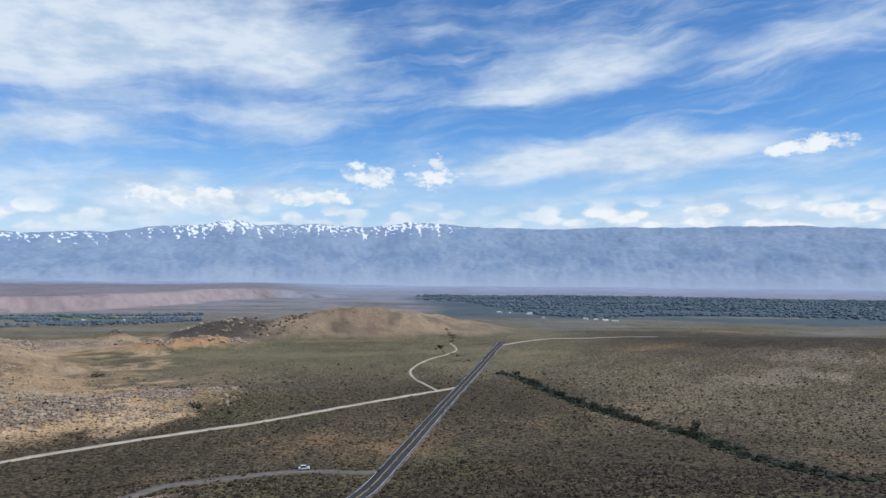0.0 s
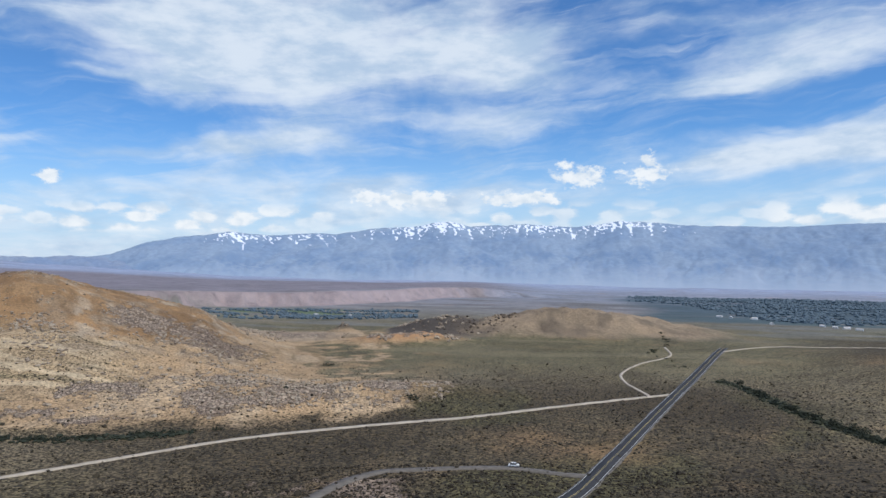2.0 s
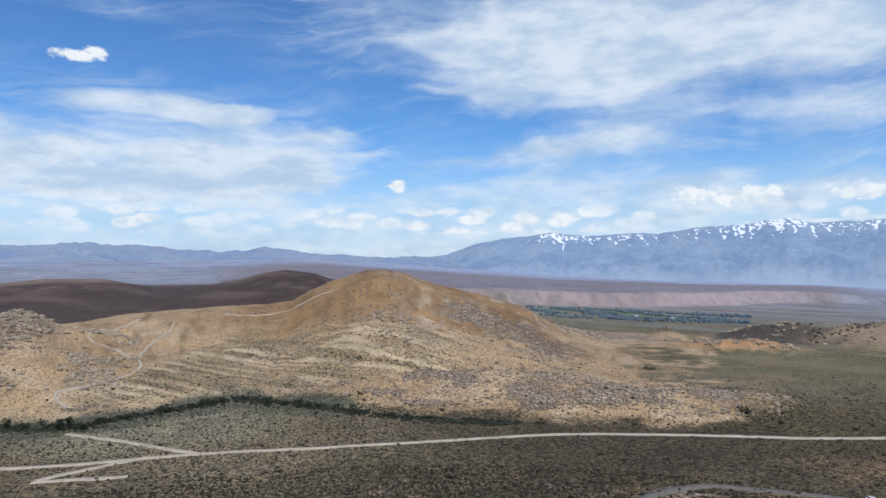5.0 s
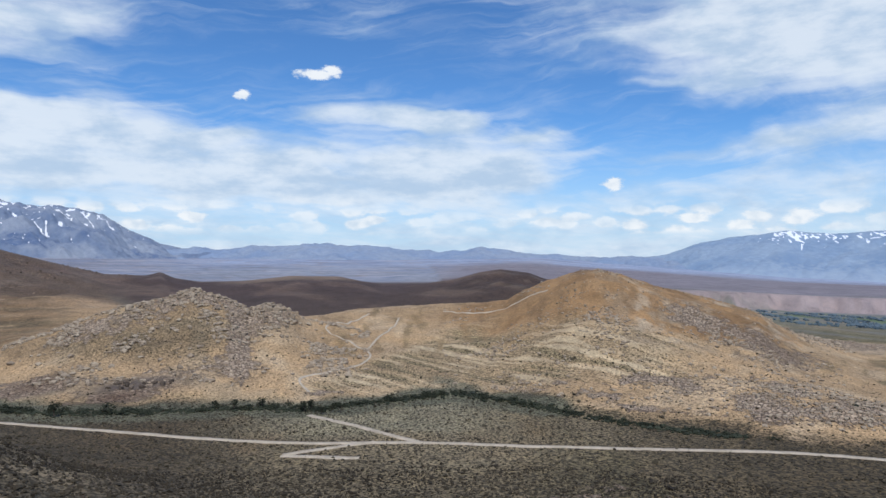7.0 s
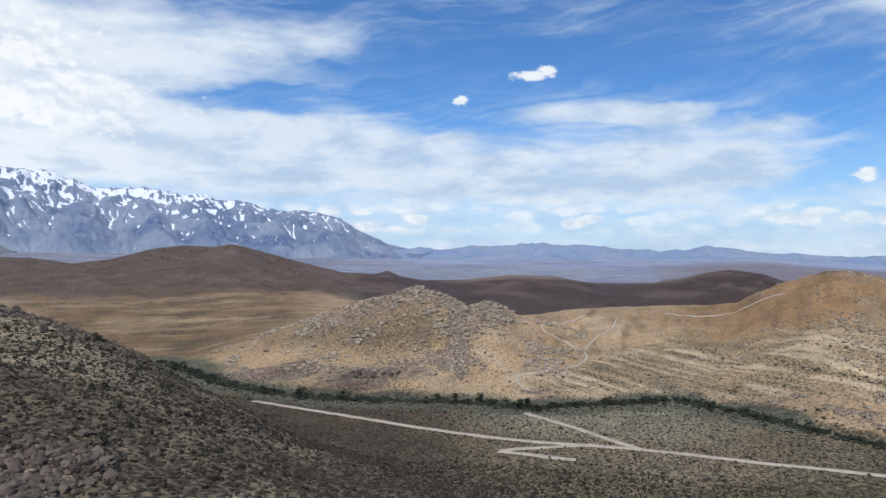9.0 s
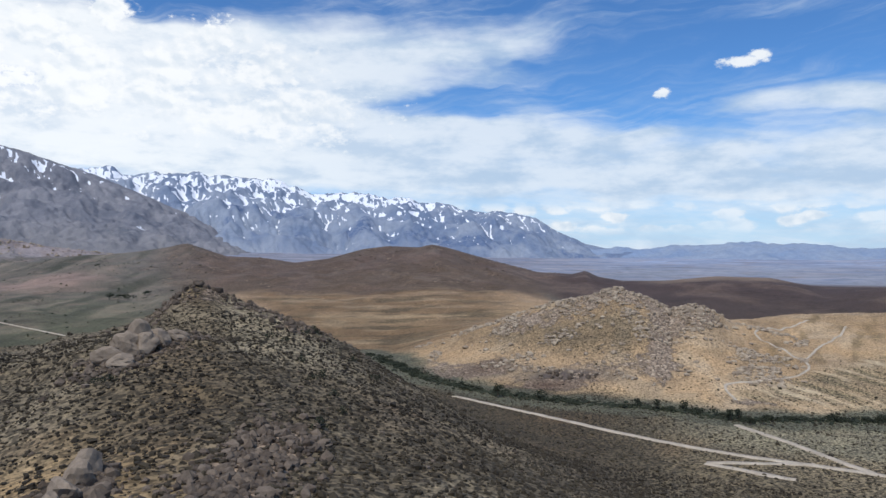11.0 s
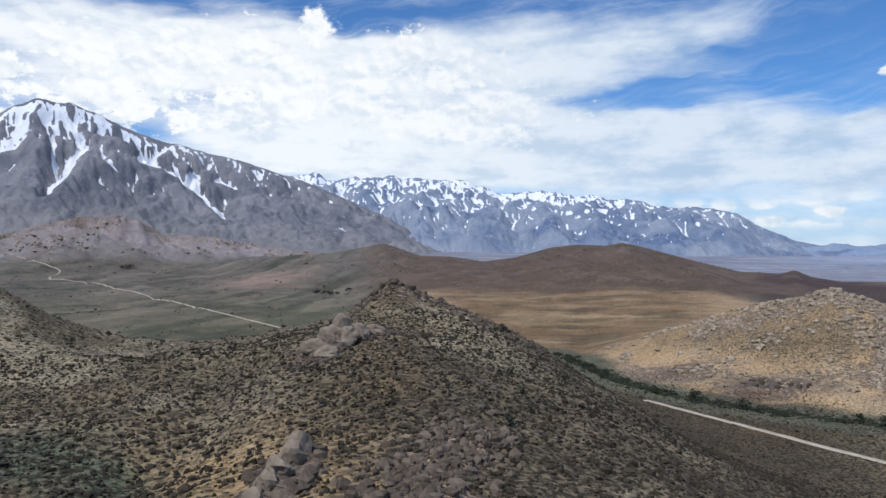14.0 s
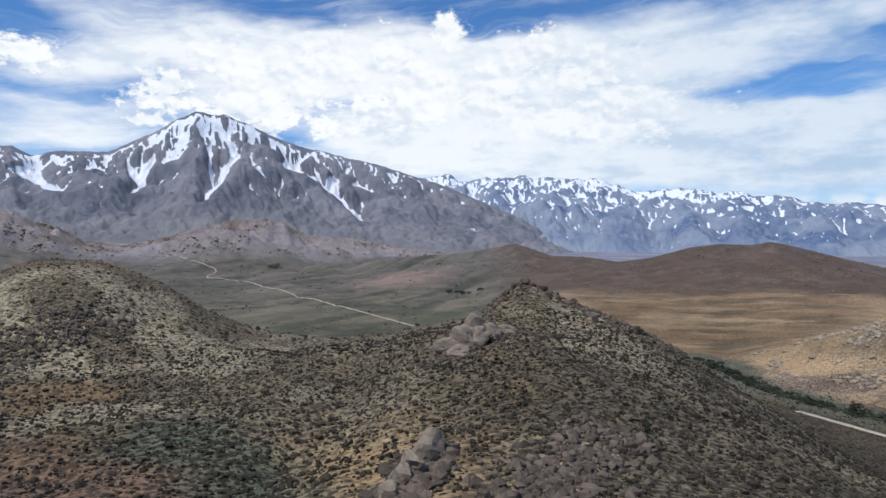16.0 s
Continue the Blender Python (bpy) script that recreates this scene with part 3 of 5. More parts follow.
    stones = slope * step(0.12, 0.3, fbm(x / 55, y / 55, 3, 81)) * step(66, 70, az) * (1 - step(96, 99, az)) * (1 - step(650, 680, r))
    lay(0.6 * stones, (0.315, 0.245, 0.180), 0.4)
    lay(1.6 * mound(x, y, 83.5, 508, 1, 26, 12), (0.13, 0.105, 0.10), 0.3)
    lay(1.2 * mound(x, y, 90, 530, 1, 22, 14), (0.15, 0.125, 0.11), 0.3)
    top = mound(x, y, 48, 700, 1.0, 130, 120, 2.4) + mound(x, y, 40, 680, 0.8, 80, 90, 2.4)
    lay(slope * step(0.1, 0.4, fbm(az * 0.8, r / 90, 4, 48)) * step(540, 600, r) * (1 - step(70, 80, az)), (0.255, 0.185, 0.115), 0.5)
    lay(step(0.05, 0.55, top + 0.3 * f1 + 0.2 * f2), (0.318, 0.196, 0.108), 0.32)
    flank = slope * step(30, 35, az) * (1 - step(43, 50, az + 5 * f1)) * step(500, 580, r)
    lay(flank * step(-0.05, 0.2, fbm(x / 26, y / 26, 4, 59)) * 0.85, (0.275, 0.212, 0.160), 0.4)
    lay(flank * step(0.15, 0.35, fbm(x / 20, y / 20, 3, 60)) * 0.8, (0.42, 0.34, 0.27), 0.4)
    lay(step(0.2, 0.5, top) * step(0.08, 0.3, fbm(az * 1.1, r / 60, 4, 62)) * 0.7, (0.225, 0.142, 0.083), 0.4)
    lay(step(0.4, 0.9, top + 0.5 * f2) * step(0.1, 0.4, f2), (0.24, 0.145, 0.08), 0.3)
    tan = step(600, 700, r) * step(84, 92, az) * (1 - step(106, 114, az)) * (1 - step(1300, 1600, r))
    lay(tan, (0.212, 0.138, 0.082), 0.65)
    lay(tan * step(0.0, 0.35, fbm(x / 60, y / 260, 3, 47)), (0.275, 0.190, 0.120), 0.55)
    lay(tan * step(0.1, 0.25, fbm(az * 0.12, r / 42, 4, 108)) * 0.8, (0.32, 0.235, 0.155), 0.45)
    lay(tan * step(0.12, 0.3, fbm(az * 0.16 + 4, r / 30, 4, 109)) * 0.8, (0.125, 0.094, 0.060), 0.8)
    # dark crests, cloud shade on them put into the colour
    dark = step(850, 960, r + 50 * f1 - 260 * step(82, 88, az)) * (1 - step(1720, 1950, r)) * step(49, 52, az) * (1 - step(112, 120, az))
    lay(dark * step(18, 50, z + 14 * f1 + 60 * (1 - step(80, 86, az))), (0.072, 0.050, 0.043), 0.6)
    lay(dark * step(82, 88, az), (0.118, 0.084, 0.060), 0.7)
    lay(dark * step(0.0, 0.35, fbm(x / 200, y / 90, 4, 58)) * 0.7, (0.140, 0.098, 0.075), 0.6)
    lay(dark * step(0.05, 0.4, f2) * step(34, 50, z) * 0.7, (0.15, 0.115, 0.09), 0.4)
    lay(dark * step(66, 69, az) * (1 - step(75, 79, az)) * step(1500, 1600, r), (0.19, 0.14, 0.10), 0.3)
    # shadow patch behind the saddle, painted into the ground
    lay(step(960, 1060, r) * (1 - step(1120, 1250, r)) * step(66, 70, az) * (1 - step(80, 84, az)), (0.072, 0.050, 0.043), 0.6)
    # meadow behind the ridge
    meadow = step(540, 760, r) * step(110, 120, az) * (1 - step(1850, 2200, r)) * (1 - step(160, 170, az))
    lay(meadow, (0.130, 0.118, 0.090), 0.55)
    lay(meadow * step(0.05, 0.4, f3 + 0.4 * f1) * (1 - step(1500, 1900, r)), (0.095, 0.096, 0.066), 0.5)
    lay(meadow * step(0.12, 0.3, fbm(x / 260 + 3, y / 50, 3, 46)), (0.072, 0.074, 0.052), 0.5)
    lay(meadow * step(0.2, 0.4, fbm(x / 220 + 9, y / 60, 3, 56)) * 0.8, (0.20, 0.175, 0.13), 0.4)
    lay(meadow * np.clip(1.5 * mound(x, y, 123, 1480, 1, 85, 90, 2.2) + f2 * 0.6, 0, 1), (0.24, 0.175, 0.135), 0.3)
    bl = step(1900, 2150, r) * step(114, 122, az) * (1 - step(175, 185, az)) * (1 - step(2500, 2700, r))
    lay(bl, (0.30, 0.262, 0.245), 0.5)
    lay(bl * step(0.0, 0.3, f2), (0.23, 0.195, 0.18), 0.5)
    lay(bl * step(0.1, 0.3, f1), (0.17, 0.145, 0.12), 0.6)
    # the drone's own ridge and bench
    d, u = x * -math.sin(RIDGE) + y * math.cos(RIDGE), x * -math.cos(RIDGE) - y * math.sin(RIDGE)
    mine = step(10, 30, z) * (1 - step(520, 640, r)) * step(74, 84, az + 6 * f1 + 0.03 * z)
    lay(mine, (0.142, 0.108, 0.073), 0.85)
    lay(mine * step(0.0, 0.3, f2 + 0.2 * f1), (0.190, 0.147, 0.102), 0.8)
    lay(mine * step(20, 60, u) * step(-0.15, 0.2, f2), (0.172, 0.135, 0.096), 0.85)
    lay(mine * step(0.1, 0.35, f1) * step(-10, 10, u), (0.165, 0.103, 0.058), 0.7)
    lay(mine * np.exp(-(u / 22.0) ** 2) * step(90, 130, d) * step(-0.2, 0.15, fbm(x / 60, y / 60, 3, 110)) * 0.85, (0.105, 0.074, 0.046), 0.9)
    # right flank, toned down to stand in for cloud shade
    lay(mine * step(-2, -20, u) * 0.85, (0.105, 0.080, 0.055), 0.95)
    lay(mine * step(-2, -20, u) * step(0.05, 0.3, f1 + f2) * 0.8, (0.195, 0.152, 0.106), 0.85)
    lay(mine * step(-6, -18, u + 10 * f1) * step(205, 240, d) * (1 - step(-42, -60, u)) * 0.8, (0.270, 0.214, 0.150), 0.85)
    lay(mine * np.clip(1.8 * mound(x, y, 129, 122, 1, 26, 40, 2.5), 0, 1), (0.27, 0.180, 0.10), 0.75)
    lay(mine * np.clip(2.4 * mound(x, y, 141, 140, 1, 26, 55, 2.4) - 0.4 + f2, 0, 1), (0.085, 0.090, 0.062), 1.1)
    lay(mine * np.clip(2.2 * mound(x, y, 150, 145, 1, 22, 34, 2.6) - 0.3 + f2, 0, 1), (0.170, 0.105, 0.072), 0.85)
    lay(mine * step(185, 215, r) * step(128, 134, az) * step(0.05, 0.3, f2 + 0.1), (0.265, 0.212, 0.152), 0.75)
    out[..., 0] *= 1 - 0.06 * mine
    out[..., 2] *= 1 + 0.06 * mine
    # valley: cliff, orange hill, dark hill, fields
    edge = profile(az, (8, 2100), (14, 1950), (20, 1680), (29, 1480), (36, 1400), (42, 1330), (60, 1500), (62, 4000))
    cliff = step(-50, -10, r - edge) * (1 - step(40, 90, r - edge)) * step(10, 18, az) * (1 - step(46, 54, az))
    lay(cliff * 0.8, (0.36, 0.29, 0.27), 0.05)
    lay(step(60, 160, r - edge) * step(8, 16, az) * (1 - step(56, 64, az)) * (1 - step(2600, 3600, r)), (0.215, 0.195, 0.205), 0.2)
    lay(2.2 * mound(x, y, 19.8, 748, 1, 58, 24) - 0.5, (0.44, 0.25, 0.14), 0.15)
    lay(2.0 * mound(x, y, 30, 795, 1, 90, 52) - 0.5, (0.36, 0.28, 0.22), 0.35)
    band = step(775, 805, r + 14 * f2) * (1 - step(900, 940, r)) * step(-7, -2, az + 3 * f2) * (1 - step(21, 22, az))
    lay(band, (0.30, 0.228, 0.170), 0.3)
    lay(band * step(12.5, 15, az + 3 * f2), (0.078, 0.066, 0.062), 0.3)
    lay(band * step(0.1, 0.4, f2) * 0.8, (0.16, 0.125, 0.10), 0.2)
    lay(2.0 * mound(x, y, 25.0, 850, 1, 14, 13) - 0.5, (0.085, 0.075, 0.072), 0.1)
    # farmland under the town trees, its green shifted to blue for haze
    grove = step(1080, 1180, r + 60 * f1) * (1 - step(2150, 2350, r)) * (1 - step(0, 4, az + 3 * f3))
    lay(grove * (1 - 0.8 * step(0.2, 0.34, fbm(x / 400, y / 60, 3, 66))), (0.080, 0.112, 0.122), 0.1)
    fields = step(1050, 1250, r) * step(20, 27, az) * (1 - step(37, 40, az)) * (1 - step(1330, 1430, r))
    lay(fields * step(-0.05, 0.1, fbm(x / 160, y / 40, 2, 77)), (0.11, 0.15, 0.085), 0.1)
    # damp strips along the creek and the wash
    for line, wide, colour in ((CREEK, 24, (0.118, 0.118, 0.090)), (WASH, 7, (0.085, 0.085, 0.055))):
        near = np.full(x.shape, 1e9)
        close = (r < 1000)
        for (ax, ay), (bx, by) in zip(line, line[1:]):
            tt = np.clip(((x[close] - ax) * (bx - ax) + (y[close] - ay) * (by - ay)) / ((bx - ax) ** 2 + (by - ay) ** 2), 0, 1)
            near[close] = np.minimum(near[close], np.hypot(x[close] - ax - tt * (bx - ax), y[close] - ay - tt * (by - ay)))
        lay(1 - step(wide * 0.6, wide * 1.2, near + wide * 0.5 * f2), colour, 0.85)
    # less blue close by, more far off as painted haze
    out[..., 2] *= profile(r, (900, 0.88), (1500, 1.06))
    return out


def ground_nature(x, y, z):
    """How far off the ground lies, how rocky it is, and how dark its rock."""
    r = np.hypot(x, y)
    az = np.degrees(np.arctan2(-x, y))
    az = np.where(az < -110, az + 360, az)
    far = step(380, 900, r)
    band = fbm(x / 38, y / 38, 4, 101)
    # middle hill: two tors, a rib between them, the crest line and the dark scree
    stone = 1.1 * mound(x, y, 79.7, 640, 1, 30, 34) + 1.1 * mound(x, y, 73.7, 622, 1, 22, 34) + 0.9 * mound(x, y, 76.2, 560, 1, 11, 60)
    stone = stone + 0.75 * mound(x, y, 86.5, 610, 1, 46, 26) + 0.9 * mound(x, y, 85, 492, 1, 28, 14) + 0.9 * mound(x, y, 90.2, 536, 1, 28, 20) + 0.5 * mound(x, y, 80, 520, 1, 60, 24)
    stone = stone + 0.6 * mound(x, y, 70, 470, 1, 30, 10) + 0.5 * mound(x, y, 94, 560, 1, 24, 40)
    # the stony right flank of the brown hill and the rubble along its foot
    stone = stone + 0.75 * mound(x, y, 40.5, 625, 1, 34, 40) + 0.7 * mound(x, y, 34.5, 590, 1, 46, 50) + 0.55 * mound(x, y, 47.5, 700, 1, 40, 30)
    toe = profile(az, (17, 0), (20, 0.6), (25, 0.8), (44, 0.7), (52, 0.45), (60, 0.2), (66, 0)) * step(0.8, 3.5, z) * (1 - step(470, 530, r))
    stone = stone + toe * (0.62 + band) + 0.9 * mound(x, y, 24.6, 470, 1, 14, 10) + 0.9 * mound(x, y, 21.2, 455, 1, 12, 9)
    # bluffs, badlands and far crest
    stone = stone + 0.35 * step(1950, 2150, r) * (1 - step(2450, 2600, r)) * step(116, 122, az) * (1 - step(160, 170, az)) * step(95, 125, z)
    stone = stone + 0.6 * (mound(x, y, 30, 800, 1, 95, 52) + mound(x, y, 19.8, 748, 1, 58, 24)) + 0.35 * mound(x, y, 8, 850, 1, 170, 40, 2.2)
    stone = stone + 0.45 * step(0.1, 0.35, fbm(x / 90, y / 90, 3, 103)) * step(900, 1300, r) * step(84, 90, az) * (1 - step(114, 118, az)) * (1 - step(1750, 1900, r))
    # the drone's own ridge: the spine, the knob, the shoulder and the side hill
    for a, q, w, l, k in ((109.5, 112, 9, 22, 0.9), (107, 148, 8, 20, 0.8), (121.8, 112, 4, 20, 0.9), (117, 236, 14, 12, 0.9), (112, 322, 22, 20, 0.6), (105, 300, 22, 22, 0.55), (148, 305, 26, 20, 0.6), (104, 240, 16, 26, 0.35)):
        stone = stone + k * mound(x, y, a, q, 1, w, l)
    shade = mound(x, y, 85, 492, 1, 26, 13) + 0.8 * mound(x, y, 90.2, 536, 1, 26, 18) + 0.7 * mound(x, y, 27, 448, 1, 20, 6) + 0.35 * (r < 420) + 0.5 * mound(x, y, 34.5, 590, 1, 40, 50) + 0.5 * step(900, 1000, r) * (r < 1800)
    return np.clip(np.stack([far, np.clip(stone, 0, 1), shade, far * 0], -1), 0, 1)


CREEK = [polar(a, q) for a, q in ((99.5, 660), (97, 575), (94, 510), (90, 468), (85, 448), (79, 437), (74, 432), (71, 426), (65, 440), (61, 455), (58.5, 458), (55, 440), (52, 425))]
WASH = [polar(a, q) for a, q in ((-4.8, 540), (-6.5, 515), (-9.2, 462), (-12, 424), (-16.4, 386), (-19.5, 365), (-22.2, 334), (-26, 306), (-31, 280))]
ground = new("ground", mesh_from("ground", np.stack([GX, GY, GZ], -1).reshape(-1, 3), quads(len(rings), len(turns), True)))
cover = soil_haze_shade(GX, GY, GZ)
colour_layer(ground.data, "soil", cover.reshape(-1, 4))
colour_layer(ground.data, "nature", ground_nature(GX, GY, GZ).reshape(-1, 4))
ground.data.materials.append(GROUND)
tagged(ground, "dry tan sagebrush desert with brown hills and plain", "ground", kind="structure")


# ---- far mountains ----
def blur(v, reach):
    """A soft mean over a few cells."""
    for k in range(1, reach + 1):
        p = np.pad(v, k, mode="edge")
        n, m = v.shape
        v = (2 * v + p[:n, k:k + m] + p[2 * k:, k:k + m] + p[k:k + n, :m] + p[k:k + n, 2 * k:]) / 6
    return v


def flow_map(z, wide, deep):
    """Where each cell drains to, how far that is, and the cells from high to low."""
    n, m = z.shape
    pad = np.pad(z, 1, mode="constant", constant_values=1e9)
    own = np.arange(n * m).reshape(n, m)
    best, take, dist = np.zeros((n, m)), own.copy(), np.ones((n, m))
    for di, dj in ((-1, 0), (-1, -1), (-1, 1), (0, -1), (0, 1), (1, 0), (1, 1), (1, -1)):
        d = math.hypot(di * deep, dj * wide)
        fall = (z - pad[1 + di:1 + di + n, 1 + dj:1 + dj + m]) / d
        better = fall > best
        best, take, dist = np.where(better, fall, best), np.where(better, own + di * m + dj, take), np.where(better, d, dist)
    return take.ravel().tolist(), dist.ravel(), np.argsort(-z.ravel()).tolist()


def erode(z, hard, wide, deep, rounds=10, power=0.45, pace=0.6):
    """Streams cut a slope into spurs and branching gullies; cells marked hard stay."""
    n, m = z.shape
    for turn in range(rounds):
        goes, dist, order = flow_map(z, wide, deep)
        flow = [1.0] * (n * m)
        for i in order:
            if goes[i] != i:
                flow[goes[i]] += flow[i]
        cut = (pace * np.array(flow) ** power / dist * 10 * (1 - hard.ravel())).tolist()
        flat = z.ravel().tolist()
        for i in reversed(order):
            k = cut[i]
            if k and goes[i] != i:
                flat[i] = (flat[i] + k * flat[goes[i]]) / (1 + k)
        z = np.array(flat).reshape(n, m)
        z = np.where(hard > 0.5, z, 0.8 * z + 0.2 * blur(z, 1))
    return z, np.log(np.array(flow).reshape(n, m))


def mountain_range(name, label, mat, az0, az1, crest, r_foot, r_top, foot_el, snow_el, jag=0.02, spur=0.25, cell=260.0, seed=0, step_az=0.1, rows=70, shape=1.25, fan=0.2, carve=0.25, rounds=9, patchy=1.0, sharp=1.0, grain=1.0, drip=42.0, chutes=()):
    """A range seen from the plain: the crest's height in degrees by azimuth, rising from a foot nearer by."""
    az = np.arange(az0, az1 + 1e-6, step_az)
    s = np.concatenate([np.linspace(0, 1, rows), [1.03, 1.08, 1.16]])
    S, Z = np.meshgrid(s, az, indexing="ij")
    r = r_foot + (r_top - r_foot) * np.minimum(S, 1.2)
    x, y = -np.sin(np.radians(Z)) * r, np.cos(np.radians(Z)) * r
    top = EYE[2] + r_top * np.tan(np.radians(crest(Z)))
    ends = step(0, 1.5, Z - az0) * step(0, 1.5, az1 - Z)
    base = EYE[2] + r_foot * np.tan(np.radians(foot_el)) - 60
    side = np.radians(Z) * r_top
    warp = 160 * fbm(x / 700, y / 700, 3, seed + 7)
    s1 = np.minimum(S, 1)
    spurs = ridged((side + warp) / cell, S * 0.6 + 3, 2, seed + 4, 0.45)
    rid = ridged((x + warp) / (cell * 0.7), (y - warp) / (cell * 0.7), 6, seed, 0.52)
    mixd = 0.5 * spurs + 0.5 * rid
    bite = step(fan, fan + 0.35, S) * (1 - 0.92 * step(0.75, 1.0, S))
    rise = s1 ** shape + spur * (mixd - 0.66) * bite + 0.03 * (spurs - 0.6) * (1 - step(fan, fan + 0.3, S)) * S
    tall = top - base
    jagged = 1 + jag * (1.2 * fbm(Z * 0.6, Z * 0 + 0.5, 5, seed + 9, 0.5)) * step(0.8, 1.0, S)
    z = base + tall * rise * jagged
    rough = fbm(x / 45, y / 45, 3, seed + 17) * 14 + fbm(x / 160, y / 160, 3, seed + 18) * 30
    z = z + grain * rough * step(0.1, 0.4, S) * (1 - step(0.9, 1.0, S))
    # Snow chutes: from a place high on the face to one lower down, by azimuth and height in degrees.
    el = np.degrees(np.arctan2(z - EYE[2], r))
    filled = np.zeros_like(z)
    for az_a, el_a, az_b, el_b, wide_a, wide_b, depth in chutes:
        t = (el_a - el) / (el_a - el_b)
        mid = az_a + (az_b - az_a) * t + 0.35 * fbm(el * 0.9, el * 0 + az_a, 3, seed + 51)
        wide = np.clip(wide_a + (wide_b - wide_a) * t, 0.06, None) * (1 + 0.9 * fbm(Z * 1.3, el * 0.8, 3, seed + 52))
        run = step(-0.06, 0.05, t) * (1 - step(0.85, 1.1, t))
        z = z - depth * np.exp(-((Z - mid) / (1.8 * wide + 0.25)) ** 2) * run
        filled = np.maximum(filled, (1.0 - np.abs(Z - mid) / wide * 0.5) * run)
    z = np.minimum(z, base + tall * jagged)
    hard = np.clip(0.97 * step(0.62, 0.98, S) + (S >= 0.999) + (1 - step(fan * 0.5, fan + 0.15, S)), 0, 1)
    face = S[:, 0] <= 1.0
    done, stream = erode(z[face], hard[face], math.radians(step_az) * r_top, (r_top - r_foot) / rows, rounds, 0.45, carve)
    z[face] = done
    stream = np.pad(stream, ((0, len(s) - int(face.sum())), (0, 0)))
    z = np.where(S > 1, base + tall * jagged * (1 - 3.0 * (S - 1)), z)
    z = base - 30 + (z - base + 30) * (0.3 + 0.7 * ends)
    el = np.degrees(np.arctan2(z - EYE[2], r))
    line = snow_el(Z)
    over = np.clip((el - line) * sharp, -4, 3)
    hollow = blur(z, 4) - z
    brim = step(0.78, 0.96, S)
    score = np.clip(hollow / float(hollow[face].std()), -1.5, 2.5) * (1 - 0.8 * brim) + 0.5 * brim + 1.0 * blur(stream, 1) + 2.2 * fbm((side + 0.5 * warp) / drip, S * 1000 / drip, 5, seed + 22, 0.65) + 1.0 * fbm(x / 300, y / 300, 2, seed + 30)
    rank = np.argsort(np.argsort(score.ravel())).reshape(score.shape) / score.size
    share = profile(over, (-4, 0.0), (-3, 0.02), (-2, 0.07), (-1, 0.2), (0, 0.42), (0.7, 0.6), (1.5, 0.72), (3, 0.8)) * patchy
    snow = 0.5 + (rank - (1 - share)) * profile(share, (0, 9.0), (0.3, 4.0), (1, 3.0))
    snow = np.where(share < 0.006, 0, snow)
    snow = np.maximum(snow, filled)
    gully = step(1.0, 4.0, stream)
    # pale fans at the foot; on the far ranges they also paint haze
    outwash_haze = 1 - step(0.02, fan + 0.34, S + 0.16 * fbm(side / 260, S * 1.3, 4, seed + 40) + 0.1 * fbm(side / 60, S, 3, seed + 41))
    wood = step(0.15, 0.4, S) * (1 - step(0.55, 0.8, S)) * step(0.0, 0.3, fbm(x / 220, y / 220, 4, seed + 15))
    ob = new(name, mesh_from(name, np.stack([x, y, z], -1).reshape(-1, 3), quads(len(s), len(az))))
    colour_layer(ob.data, "cover", np.stack([np.clip(snow, 0, 1), wood, gully, outwash_haze], -1).reshape(-1, 4))
    ob.data.materials.append(mat)
    return tagged(ob, label, "mountain range", kind="structure")


# EAST and NORTH carry distance haze in their rock, fan and snow colours
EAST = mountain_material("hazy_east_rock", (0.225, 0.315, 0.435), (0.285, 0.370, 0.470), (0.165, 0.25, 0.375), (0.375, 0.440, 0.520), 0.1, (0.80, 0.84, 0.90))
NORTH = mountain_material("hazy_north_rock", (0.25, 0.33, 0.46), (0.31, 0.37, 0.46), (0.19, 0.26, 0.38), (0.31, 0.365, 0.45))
WEST = mountain_material("grey_west_rock", (0.165, 0.172, 0.200), (0.275, 0.270, 0.285), (0.105, 0.118, 0.150), (0.215, 0.207, 0.205))
# grey rock of the crest, blued and paled by haze in the base colour
CREST = mountain_material("hazy_crest_rock", (0.170, 0.225, 0.325), (0.300, 0.345, 0.415), (0.105, 0.155, 0.265), (0.33, 0.36, 0.41))

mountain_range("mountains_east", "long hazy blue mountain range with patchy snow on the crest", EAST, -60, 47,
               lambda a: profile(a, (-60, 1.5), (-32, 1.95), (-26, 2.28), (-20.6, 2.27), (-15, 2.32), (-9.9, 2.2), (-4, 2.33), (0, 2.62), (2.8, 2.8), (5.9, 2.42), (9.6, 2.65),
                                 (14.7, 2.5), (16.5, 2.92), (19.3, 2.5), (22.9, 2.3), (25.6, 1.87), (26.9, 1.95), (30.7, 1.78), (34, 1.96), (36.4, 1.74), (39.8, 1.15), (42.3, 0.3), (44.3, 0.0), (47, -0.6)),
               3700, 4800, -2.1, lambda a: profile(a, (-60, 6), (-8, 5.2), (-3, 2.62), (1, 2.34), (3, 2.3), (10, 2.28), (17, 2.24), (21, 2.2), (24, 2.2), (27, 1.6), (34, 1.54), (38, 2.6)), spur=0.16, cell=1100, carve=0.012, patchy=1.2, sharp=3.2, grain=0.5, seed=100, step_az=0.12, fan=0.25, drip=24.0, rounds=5)
